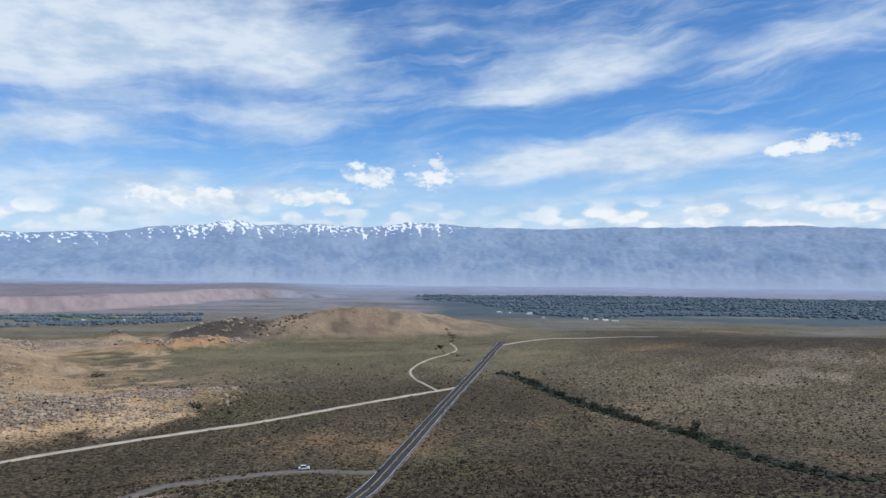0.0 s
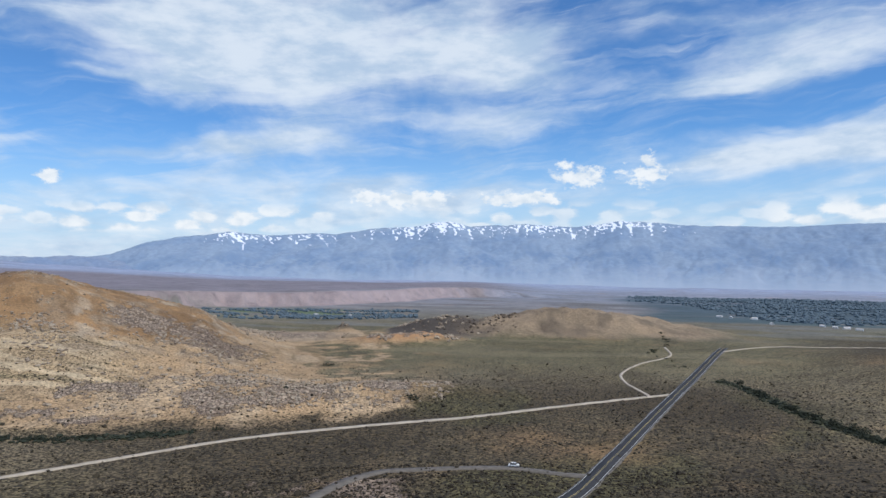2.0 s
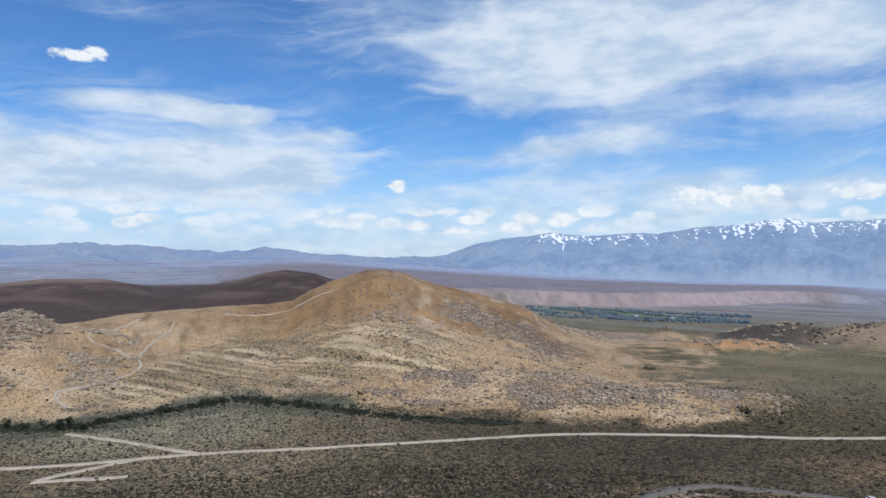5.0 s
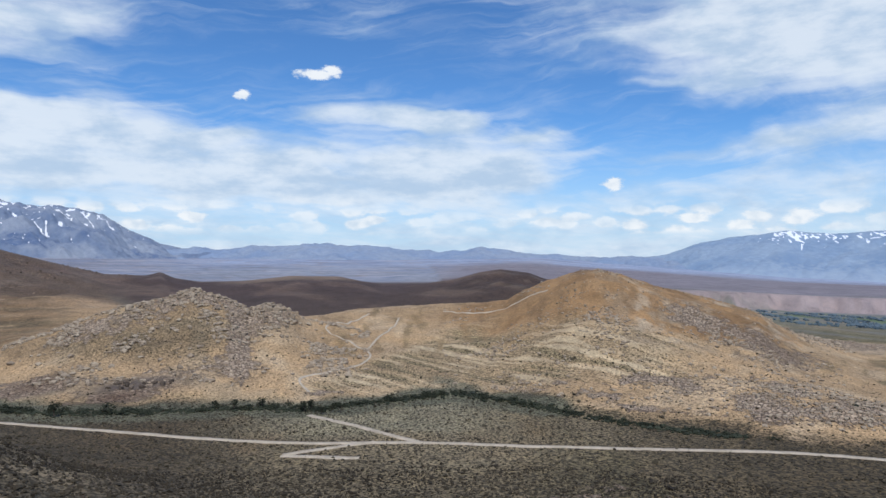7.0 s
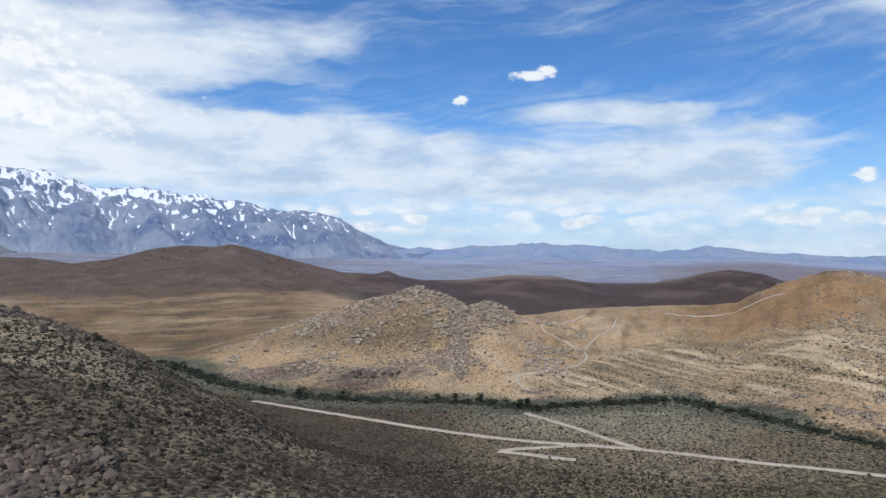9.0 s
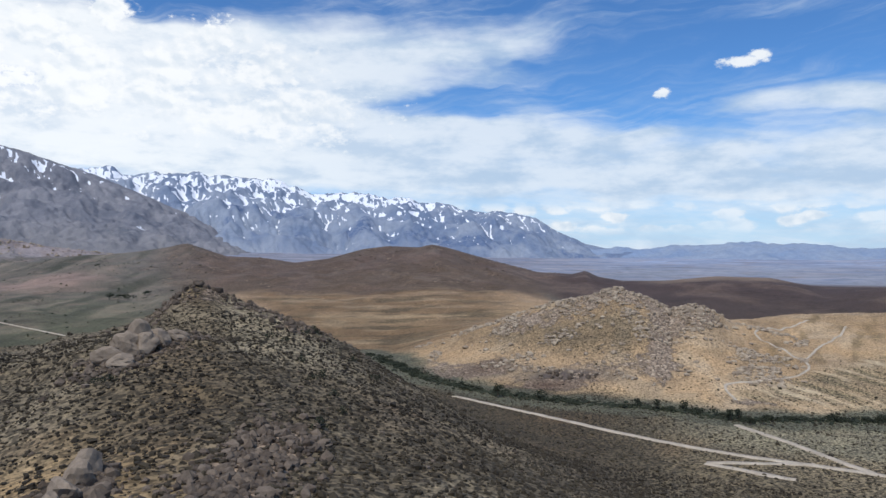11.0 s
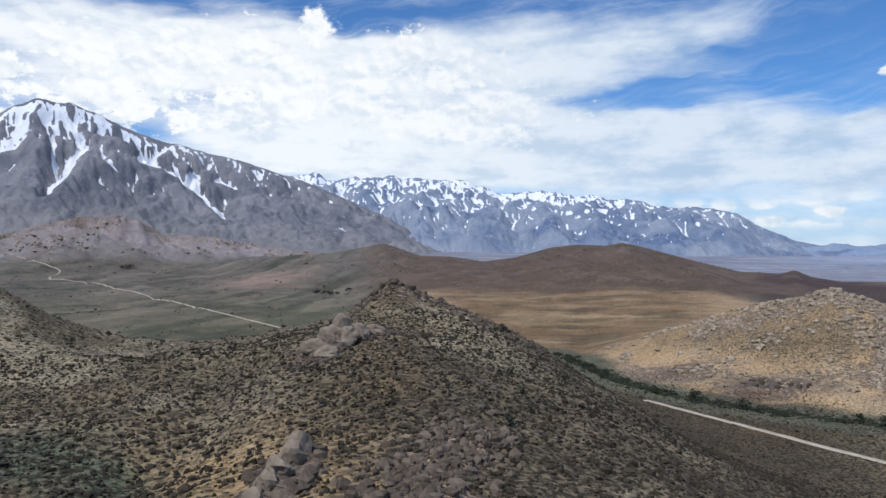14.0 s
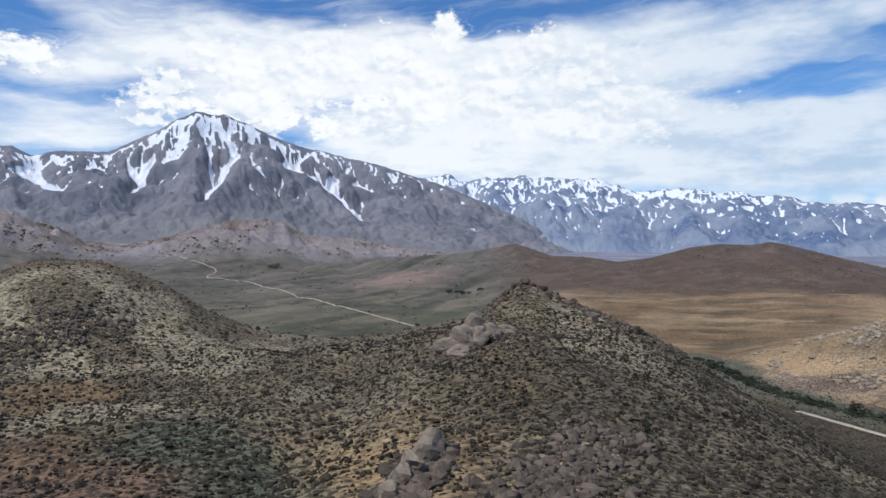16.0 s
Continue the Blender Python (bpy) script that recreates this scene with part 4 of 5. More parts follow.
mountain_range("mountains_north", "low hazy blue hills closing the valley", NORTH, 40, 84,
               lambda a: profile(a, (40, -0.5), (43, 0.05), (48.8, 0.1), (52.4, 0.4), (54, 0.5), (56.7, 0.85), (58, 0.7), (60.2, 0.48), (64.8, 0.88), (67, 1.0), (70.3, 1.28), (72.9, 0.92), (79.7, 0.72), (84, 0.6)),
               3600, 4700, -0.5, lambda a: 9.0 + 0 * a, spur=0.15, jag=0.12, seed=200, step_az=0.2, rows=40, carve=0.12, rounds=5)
mountain_range("mountains_crest", "steep hazy blue-grey mountain wall with a snowy crest", CREST, 76, 126,
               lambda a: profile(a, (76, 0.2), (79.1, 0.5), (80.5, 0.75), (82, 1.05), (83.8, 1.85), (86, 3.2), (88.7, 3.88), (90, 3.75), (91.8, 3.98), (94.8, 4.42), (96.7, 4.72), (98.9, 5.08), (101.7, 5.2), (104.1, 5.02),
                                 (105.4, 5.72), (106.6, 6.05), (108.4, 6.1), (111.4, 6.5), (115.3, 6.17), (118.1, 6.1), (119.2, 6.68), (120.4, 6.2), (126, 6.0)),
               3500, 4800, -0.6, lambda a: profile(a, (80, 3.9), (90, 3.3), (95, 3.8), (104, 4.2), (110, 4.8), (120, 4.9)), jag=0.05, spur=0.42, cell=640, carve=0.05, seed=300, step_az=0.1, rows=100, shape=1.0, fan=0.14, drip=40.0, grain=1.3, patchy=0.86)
mountain_range("mountain_west", "great grey peak with snow filled gullies", WEST, 104, 156,
               lambda a: profile(a, (104, -0.8), (108.2, 0.3), (110.4, 1.75), (114.1, 3.6), (118.7, 5.48), (121, 6.4), (124.2, 7.3), (127.9, 8.15), (130.3, 8.55), (132.3, 9.25), (135, 10.3), (136.7, 10.95), (139, 11.15),
                                 (140.8, 10.2), (143.2, 8.65), (145.1, 7.75), (148, 7.6), (149.8, 7.2), (151.1, 7.8), (153, 7.5), (156, 6.5)),
               2900, 4300, 0.6, lambda a: profile(a, (108, 5.5), (118, 6.2), (128, 7.3), (135, 8.6), (139, 9.0), (146, 6.7), (152, 6.2)), jag=0.018, spur=0.46, cell=760, carve=0.035, patchy=0.74, seed=400, step_az=0.1, rows=120, shape=1.3, fan=0.36, rounds=6, drip=95.0, grain=1.4,
               chutes=((136.0, 8.9, 138.6, 4.6, 0.42, 0.10, 70), (138.0, 8.6, 137.4, 6.2, 0.18, 0.10, 30), (132.2, 8.1, 128.6, 6.4, 0.60, 0.30, 70), (128.9, 6.6, 125.7, 3.1, 0.30, 0.14, 50),
                       (128.5, 6.9, 128.0, 5.4, 0.45, 0.16, 30), (142.0, 7.9, 143.5, 5.0, 0.40, 0.14, 50), (143.4, 7.3, 142.6, 5.9, 0.35, 0.12, 25), (134.3, 7.4, 133.2, 6.3, 0.20, 0.08, 20),
                       (126.8, 6.3, 124.8, 5.3, 0.28, 0.10, 25), (139.6, 9.8, 140.9, 7.5, 0.40, 0.14, 35), (137.2, 10.2, 136.0, 8.8, 0.3, 0.25, 25), (150.5, 6.6, 148.0, 4.9, 0.8, 0.5, 30), (117.2, 2.4, 116.6, 2.1, 0.18, 0.1, 8)))
mountain_range("mountains_south", "grey mountains behind the ridge", WEST, 153, 305,
               lambda a: profile(a, (153, 7), (200, 8), (250, 6), (305, 1.8)), 3400, 4800, 0.0, lambda a: 8.0 + 0 * a, seed=500, step_az=0.6, rows=30, rounds=2)

# ---- roads ----
def smooth_line(pts, gap):
    """A Catmull-Rom line through plan points, resampled every gap metres."""
    p = [np.array(q, float) for q in pts]
    p = [2 * p[0] - p[1], *p, 2 * p[-1] - p[-2]]
    out = []
    for a, b, c, e in zip(p, p[1:], p[2:], p[3:]):
        k = max(2, int(np.linalg.norm(c - b) / gap))
        for t in np.arange(k) / k:
            out.append(0.5 * (2 * b + (c - a) * t + (2 * a - 5 * b + 4 * c - e) * t * t + (3 * b - a - 3 * c + e) * t ** 3))
    out.append(p[-2])
    return np.array(out)


ROAD_CELLS = set()      # where no plant grows


def ribbon(name, pts, width, lift, mat, gap=2.5, wander=0.0, offset=0.0, parent=None, seed=5):
    """A strip of road that lies on the ground, with sides that go down into it."""
    line = smooth_line(pts, gap)
    tang = np.gradient(line, axis=0)
    tang /= np.linalg.norm(tang, axis=1)[:, None]
    side = np.stack([tang[:, 1], -tang[:, 0]], -1)
    k = np.arange(len(line)) * gap
    half = width / 2 * (1 + wander * fbm(k / 30, k * 0, 3, seed))
    half2 = width / 2 * (1 + wander * fbm(k / 30, k * 0 + 9, 3, seed + 1))
    for w in np.linspace(-1, 1, 9):
        for q in line + side * (half * w)[:, None] * 1.1:
            ROAD_CELLS.add((int(q[0] // 1.5), int(q[1] // 1.5)))
    cols = []
    for w, drop in ((-1, -0.6), (-1, 0), (0, 0.05), (1, 0), (1, -0.6)):
        h = np.where(w < 0, half, half2) * w + offset
        xy = line + side * h[:, None]
        cols.append(np.column_stack([xy, land(xy[:, 0], xy[:, 1]) + lift + drop]))
    v = np.stack(cols, 1).reshape(-1, 3)
    ob = new(name, mesh_from(name, v, quads(len(line), 5)[:, ::-1]))
    ob.data.materials.append(mat)
    if parent:
        ob.parent = parent
    return ob


DIRT = simple("pale_dirt", (0.46, 0.39, 0.30), 0.95, 0.22, 0.15, bump=0.1)
ASPHALT = simple("asphalt", (0.042, 0.042, 0.044), 0.85, 0.2, 0.3)
GRAVEL = simple("road_gravel", (0.165, 0.145, 0.120), 0.95, 0.25, 0.4)
PAINT = simple("road_paint", (0.62, 0.62, 0.58), 0.7, 0.2, 0.5)
YELLOW = simple("road_yellow", (0.50, 0.40, 0.16), 0.7, 0.2, 0.5)

main = [polar(5.8, 264), polar(2.8, 329), polar(-0.7, 447), polar(-4.2, 659)]
lead = main[0] - (main[1] - main[0]) / np.linalg.norm(main[1] - main[0]) * 75
road_line = [polar(-100, 700), polar(-75, 300), polar(-40, 175), polar(-6, 150), lead, *main, polar(-4.9, 720)]
shoulder = tagged(ribbon("road_shoulder", road_line, 8.6, 0.25, GRAVEL, 3, 0.25), "grey gravel shoulder along the paved road", "road", kind="structure")
road = tagged(ribbon("road", road_line, 7.4, 0.40, ASPHALT, 3), "straight two-lane asphalt road across the plain", "road", kind="structure")
for off in (-3.3, 3.3):
    ribbon("edge_line", road_line, 0.16, 0.46, PAINT, 3, 0, off, road)
for off in (-0.22, 0.22):
    ribbon("centre_line", road_line, 0.13, 0.47, YELLOW, 3, 0, off, road)


def track(pts, width, label, lift=0.35, wander=0.3, mat=DIRT):
    return tagged(ribbon("dirt_road", pts, width, lift, mat, 2.5, wander, seed=int(width * 10) + len(pts)), label, "dirt road", kind="structure")


track([polar(a, q) for a, q in ((92.6, 453), (86, 405), (74, 352), (61.5, 341), (52.4, 336), (45, 340), (34, 359), (25.6, 371), (14.7, 393), (7.3, 427), (1.0, 466), (-1.0, 480))], 3.9, "long pale dirt road along the foot of the hills")
track([polar(a, q) for a, q in ((34, 215), (29, 245), (25.6, 271), (22.9, 285), (20.2, 290), (12, 293), (7.4, 286), (5.0, 284))], 5.6, "curved grey dirt side road joining the asphalt", mat=GRAVEL)
track([polar(a, q) for a, q in ((61.8, 341), (65, 362), (68, 385), (70.0, 400), (70.8, 408))], 3.6, "pale dirt spur leading to the creek")
track([polar(a, q) for a, q in ((65.5, 344), (69.5, 335), (72.8, 327))], 3.6, "short pale dirt turnout", wander=0.6)
track([polar(a, q) for a, q in ((73.0, 326), (70.8, 322), (68.6, 318), (66.8, 317))], 4.5, "bare pale patch beside the dirt turnout", lift=0.22, wander=0.9)
track([polar(a, q) for a, q in ((0.5, 470), (2.4, 520), (2.6, 560), (1.2, 610), (-1.0, 660), (-0.6, 720))], 2.0, "narrow pale dirt loop track")
track([polar(a, q) for a, q in ((-4.6, 690), (-8, 735), (-12, 745), (-17, 760))], 3.6, "pale road bending away over the plain")
track([polar(a, q) for a, q in ((70.8, 470), (71.5, 500), (69, 520), (66.5, 545), (66, 580), (67.5, 610), (69.5, 640), (67.5, 680), (66, 720))], 1.8, "winding pale track over the tan saddle", lift=0.55)
track([polar(a, q) for a, q in ((120.5, 820), (126, 1000), (132.3, 1345), (135.5, 1560), (138.0, 1680), (137.5, 1830), (140.5, 2000))], 2.8, "pale dirt road winding through the meadow", lift=0.9)
track([polar(a, q) for a, q in ((63.6, 700), (64.2, 660), (65.2, 628), (66.2, 590))], 1.7, "faint pale track on the tan saddle", lift=0.5)
track([polar(a, q) for a, q in ((51.5, 668), (54, 676), (57, 690), (60, 720))], 1.7, "pale track round the back of the brown hill", lift=0.5)

# ---- helpers for things ----
def part(name, bm, mat, parent=None, label=""):
    me = bpy.data.meshes.new(name)
    bm.to_mesh(me)
    bm.free()
    ob = new(name, me)
    me.materials.append(mat)
    if parent:
        ob.parent = parent
    return tagged(ob, label)


def box(bm, sx, sy, sz, at=(0, 0, 0), bevel=0.0):
    got = bmesh.ops.create_cube(bm, size=1.0, matrix=Matrix.LocRotScale(at, None, (sx, sy, sz)))
    if bevel:
        edges = list({e for v in got["verts"] for e in v.link_edges})
        bmesh.ops.bevel(bm, geom=edges, offset=bevel, segments=2, affect="EDGES")


def stuff(name, label, category, verts, faces, mat, smooth=False):
    ob = new(name, mesh_from(name, verts, faces, smooth))
    ob.data.materials.append(mat)
    return tagged(ob, label, category, kind="stuff")


def scatter(template_v, template_f, x, y, z, size, tall, turn, rng, jitter=0.25):
    """Many small copies of a template as arrays, each bent in its own way."""
    n, k = len(x), len(template_v)
    c, s = np.cos(turn)[:, None], np.sin(turn)[:, None]
    wob = 1 + jitter * rng.uniform(-1, 1, (n, k))
    vx, vy = template_v[None, :, 0] * wob, template_v[None, :, 1] * wob
    vz = template_v[None, :, 2] * (1 + jitter * rng.uniform(-1, 1, (n, k)))
    out = np.stack([x[:, None] + (vx * c - vy * s) * size[:, None], y[:, None] + (vx * s + vy * c) * size[:, None], z[:, None] + vz * tall[:, None]], -1)
    faces = template_f[None] + (np.arange(n) * k)[:, None, None]
    return out.reshape(-1, 3), faces.reshape(-1, template_f.shape[1])


def dome(sides):
    """A ragged tuft: two rings and a top."""
    a = np.arange(sides) * 2 * np.pi / sides
    v = [np.column_stack([np.cos(a) * 0.8, np.sin(a) * 0.8, np.full(sides, -0.12)]),
         np.column_stack([np.cos(a + 0.4) * 0.85, np.sin(a + 0.4) * 0.85, np.full(sides, 0.62)]), [[0, 0, 0.95]]]
    f = []
    for i in range(sides):
        j = (i + 1) % sides
        f += [(i, j, sides + i), (j, sides + j, sides + i), (sides + i, sides + j, 2 * sides)]
    return np.vstack(v), np.array(f)


def rock_form():
    bm = bmesh.new()
    bmesh.ops.create_icosphere(bm, subdivisions=1, radius=1.0)
    bm.verts.index_update()
    v = np.array([q.co[:] for q in bm.verts])
    f = np.array([[q.index for q in p.verts] for p in bm.faces])
    bm.free()
    return v, f


def ring_points(rng, n, az0, az1, r0, r1):
    """Places spread evenly over a ring of the plan."""
    az = np.radians(rng.uniform(az0, az1, n))
    r = np.sqrt(rng.uniform(r0 * r0, r1 * r1, n))
    return -np.sin(az) * r, np.cos(az) * r


def leaf_material(name, dark, light, rough=0.8):
    mat, n, shader = material(name, rough)
    geo = n.add("ShaderNodeNewGeometry")
    where = n.add("ShaderNodeTexCoord").outputs["Object"]
    patch = n.noise(where, 0.02, 4)
    fac = n.math("ADD", n.math("MULTIPLY", geo.outputs["Random Per Island"], 0.6), n.math("MULTIPLY", n.span(patch, 0.35, 0.65), 0.4))
    n.put(shader.inputs["Base Color"], n.mix(fac, dark, light))
    return mat


SAGE = leaf_material("sagebrush_leaf", (0.018, 0.014, 0.009), (0.066, 0.052, 0.032))
SCRUB = leaf_material("scrub_leaf", (0.024, 0.019, 0.011), (0.078, 0.062, 0.037))
GREEN = leaf_material("willow_leaf", (0.018, 0.023, 0.013), (0.050, 0.056, 0.033))
# TOWN leaves are paler and bluer: haze mixed into the leaf colour
TOWN = leaf_material("hazy_tree_leaf", (0.082, 0.118, 0.140), (0.120, 0.160, 0.182))
BARK = simple("bark", (0.11, 0.085, 0.065), 0.9, 0.3, 3.0, bump=0.02)


def rock_material(name, dark, light):
    mat, n, shader = material(name, 0.92)
    where = n.add("ShaderNodeTexCoord").outputs["Object"]
    info = n.add("ShaderNodeNewGeometry")
    a, b = n.noise(where, 0.35, 6, 0.6, 0.4), n.noise(where, 4.0, 5, 0.65)
    col = n.mix(n.span(n.math("ADD", n.math("MULTIPLY", a, 0.7), n.math("MULTIPLY", info.outputs["Random Per Island"], 0.3)), 0.3, 0.75), dark, light)
    col = n.mix(n.span(b, 0.3, 0.7, 0.5, 0.0), col, n.mix(1.0, col, (0.5, 0.48, 0.46), "MULTIPLY"))
    n.put(shader.inputs["Base Color"], col)
    relief(n, shader, n.math("ADD", a, n.math("MULTIPLY", b, 0.4)), 0.8, 0.25)
    return mat


GRANITE = rock_material("weathered_granite", (0.080, 0.061, 0.046), (0.215, 0.168, 0.126))
TAN_GRANITE = rock_material("tan_granite", (0.185, 0.144, 0.106), (0.38, 0.305, 0.228))
FAR_ROCK = rock_material("hill_granite", (0.27, 0.21, 0.15), (0.48, 0.395, 0.285))

# ---- brush on the plain and the slopes ----
rng = np.random.default_rng(7)


def brush(n, az0, az1, r0, r1, power, scale=1.0):
    x, y = ring_points(rng, n, az0, az1, r0, r1)
    z = land(x, y)
    want = soil_haze_shade(x, y, z)[:, 3] ** power * (0.55 + 0.9 * np.clip(fbm(x / 9, y / 9, 2, 71) + 0.4, 0, 1))
    want = want * (1 - 0.9 * step(430, 620, np.hypot(x, y)))
    on = rng.uniform(0, 1, n) < want
    on &= np.array([(int(a), int(b)) not in ROAD_CELLS for a, b in zip(x // 1.5, y // 1.5)])
    x, y, z = x[on], y[on], z[on]
    size = np.exp(rng.normal(-0.98, 0.38, len(x))) * scale
    return x, y, z, size


v, f = dome(5)
x, y, z, size = brush(62000, -34, 154, 76, 300, 1.2, 1.0)
verts, faces = scatter(v, f, x, y, z, size, size * rng.uniform(0.75, 1.25, len(x)), rng.uniform(0, 6.3, len(x)), rng, 0.42)
stuff("sagebrush", "low grey-brown sagebrush dotted over the sandy slopes", "sagebrush", verts, faces, SAGE)
x, y, z, size = brush(8000, -180, 180, 2, 76, 1.2)
verts, faces = scatter(v, f, x, y, z, size, size * rng.uniform(0.75, 1.25, len(x)), rng.uniform(0, 6.3, len(x)), rng, 0.42)
stuff("ridge_brush", "low brown sagebrush on the top of the ridge", "sagebrush", verts, faces, SAGE)
v, f = dome(4)
x, y, z, size = brush(46000, -34, 154, 300, 600, 1.5, 1.15)
verts, faces = scatter(v, f, x, y, z, size, size * 0.9, rng.uniform(0, 6.3, len(x)), rng, 0.38)
stuff("desert_scrub", "dark low scrub on the plain below the hills", "scrub", verts, faces, SCRUB)
v, f = dome(5)
x, y = ring_points(rng, 9000, 112, 154, 620, 1950)
on = rng.uniform(0, 1, len(x)) < step(0.05, 0.3, fbm(x / 130, y / 40, 3, 73)) * 0.8
x, y = x[on], y[on]
size = np.exp(rng.normal(0.1, 0.4, len(x)))
verts, faces = scatter(v, f, x, y, land(x, y), size, size * 0.7, rng.uniform(0, 6.3, len(x)), rng, 0.33)
stuff("meadow_scrub", "grey-green scrub in lines over the meadow", "scrub", verts, faces, GREEN)

# ---- loose rock on the hills ----
v, f = rock_form()


def rocks(name, label, n, az0, az1, r0, r1, size0, size1, mask, mat):
    x, y = ring_points(rng, n, az0, az1, r0, r1)
    z = land(x, y)
    on = rng.uniform(0, 1, n) < mask(x, y, z)
    x, y, z = x[on], y[on], z[on]
    size = size0 + (size1 - size0) * rng.uniform(0, 1, len(x)) ** 3
    verts, faces = scatter(v, f, x, y, z + size * 0.12, size, size * rng.uniform(0.45, 0.85, len(x)), rng.uniform(0, 6.3, len(x)), rng, 0.28)
    return stuff(name, label, "rocks", verts, faces, mat)


def stony(x, y, cell, seed, low=0.05, high=0.35):
    return step(low, high, fbm(x / cell, y / cell, 3, seed))


rocks("hill_rocks", "pale granite rubble on the rocky middle hill", 13000, 66, 98, 455, 660, 0.5, 3.0,
      lambda x, y, z: step(3, 10, z) * (0.03 + stony(x, y, 55, 81, 0.12, 0.3) + 0.9 * mound(x, y, 79.6, 640, 1, 24, 30) + 0.9 * mound(x, y, 74, 622, 1, 18, 34)), FAR_ROCK)
rocks("toe_rocks", "pale rubble along the foot of the brown hill", 15000, 16, 60, 388, 600, 0.3, 1.9,
      lambda x, y, z: step(1.5, 4, z) * (0.04 + stony(x, y, 60, 82, 0.10, 0.33) + mound(x, y, 27, 450, 0.8, 95, 45)), FAR_ROCK)
rocks("flank_rocks", "brown stones on the round brown hill", 7000, 30, 60, 560, 730, 0.3, 1.5,
      lambda x, y, z: step(8, 20, z) * (0.05 + 0.8 * stony(x, y, 50, 83, 0.1, 0.4)), FAR_ROCK)
rocks("bluff_rocks", "grey granite knobs on the far bluffs", 8000, 116, 156, 1950, 2400, 1.5, 5.5,
      lambda x, y, z: step(-0.1, 0.2, fbm(x / 160, y / 160, 3, 84)) * step(80, 115, z), FAR_ROCK)
rocks("badland_rocks", "rusty rock of the low badlands", 5000, 12, 37, 710, 880, 0.7, 3.0,
      lambda x, y, z: step(2, 6, z) * (0.1 + stony(x, y, 45, 87, 0.0, 0.3)), FAR_ROCK)
rocks("dark_hill_rocks", "dark stones on the low hill in the valley", 1500, 11, 21, 800, 920, 0.7, 2.4,
      lambda x, y, z: step(0, 6, z) * (0.1 + stony(x, y, 60, 88, 0.0, 0.3)), GRANITE)
rocks("ridge_rocks", "small grey stones among the brush of the ridge", 6000, 84, 154, 85, 420, 0.15, 0.9,
      lambda x, y, z: step(14, 30, z) * (0.05 + 0.8 * stony(x, y, 22, 85, 0.12, 0.4)), GRANITE)
rocks("crest_rocks", "brown rubble on the dark crest", 4000, 84, 116, 1350, 1800, 0.8, 3.0,
      lambda x, y, z: 0.6 * stony(x, y, 120, 86, 0.0, 0.4), GRANITE)


# ---- boulders of the ridge ----
def boulder_mesh(seed, blocky):
    bm = bmesh.new()
    bmesh.ops.create_icosphere(bm, subdivisions=3, radius=1.0)
    off = Vector((seed * 3.7, seed * 1.3, -seed * 2.1))
    cuts = [Vector((random.gauss(0, 1), random.gauss(0, 1), random.gauss(0, 0.8))).normalized() for _ in range(13)]
    reach = [random.uniform(0.55, 0.85) for _ in cuts]
    for q in bm.verts:
        p = q.co.normalized()
        d = 1.0
        for c, k in zip(cuts, reach):
            dot = p.dot(c)
            if dot > 0.05:
                d = min(d, (1 - blocky) * d + blocky * min(d, k / dot))
        d *= 1 + 0.10 * noise.noise(p * 1.6 + off) + 0.06 * noise.noise(p * 4.3 + off)
        crack = abs(noise.noise(p * 2.1 - off))
        d *= 1 - 0.16 * max(0.0, 1 - crack / 0.07)
        q.co = p * d
    me = bpy.data.meshes.new("boulder")
    bm.to_mesh(me)
    bm.free()
    me.materials.append(TAN_GRANITE)
    return me


def block_mesh(seed, mat):
    """An angular block, split along its joints."""
    g = random.Random(seed)
    bm = bmesh.new()
    for k in range(22):
        p = Vector((g.uniform(-1, 1), g.uniform(-1, 1), g.uniform(-1, 1)))
        bm.verts.new(p * (1.0 / max(0.55, (abs(p.x) ** 3 + abs(p.y) ** 3 + abs(p.z) ** 3) ** (1 / 3))) * g.uniform(0.85, 1.0))
    got = bmesh.ops.convex_hull(bm, input=bm.verts)
    bmesh.ops.delete(bm, geom=[q for q in got["geom_interior"] if isinstance(q, bmesh.types.BMVert)], context="VERTS")
    bmesh.ops.bevel(bm, geom=bm.edges[:], offset=0.07, segments=1, affect="EDGES")
    bmesh.ops.triangulate(bm, faces=bm.faces[:])
    for q in bm.verts:
        q.co += Vector((noise.noise(q.co * 2 + Vector((seed, 0, 0))), noise.noise(q.co * 2 + Vector((0, seed, 0))), noise.noise(q.co * 2 + Vector((0, 0, seed))))) * 0.10
    me = bpy.data.meshes.new("boulder")
    bm.to_mesh(me)
    bm.free()
    me.materials.append(mat)
    return me


random.seed(11)
rounded = [boulder_mesh(k, 0.9 + 0.025 * (k % 5)) for k in range(8)]
blocks = [block_mesh(k, GRANITE) for k in range(14)]
pale_blocks = [block_mesh(k + 20, FAR_ROCK) for k in range(10)]


def boulder(az, r, wide, tall, sink, label, group, shapes=None):
    x, y = polar(az, r)
    ob = new("boulder", random.choice(shapes or blocks))
    ob.matrix_world = Matrix.LocRotScale((x, y, height_at(x, y) + tall * (0.45 - sink)),
                                         Euler((random.uniform(-0.3, 0.3), random.uniform(-0.3, 0.3), random.uniform(0, 6.28))),
                                         (wide * random.uniform(0.4, 0.62), wide * random.uniform(0.32, 0.5), tall * 0.6))
    return tagged(ob, label, "boulder", group)


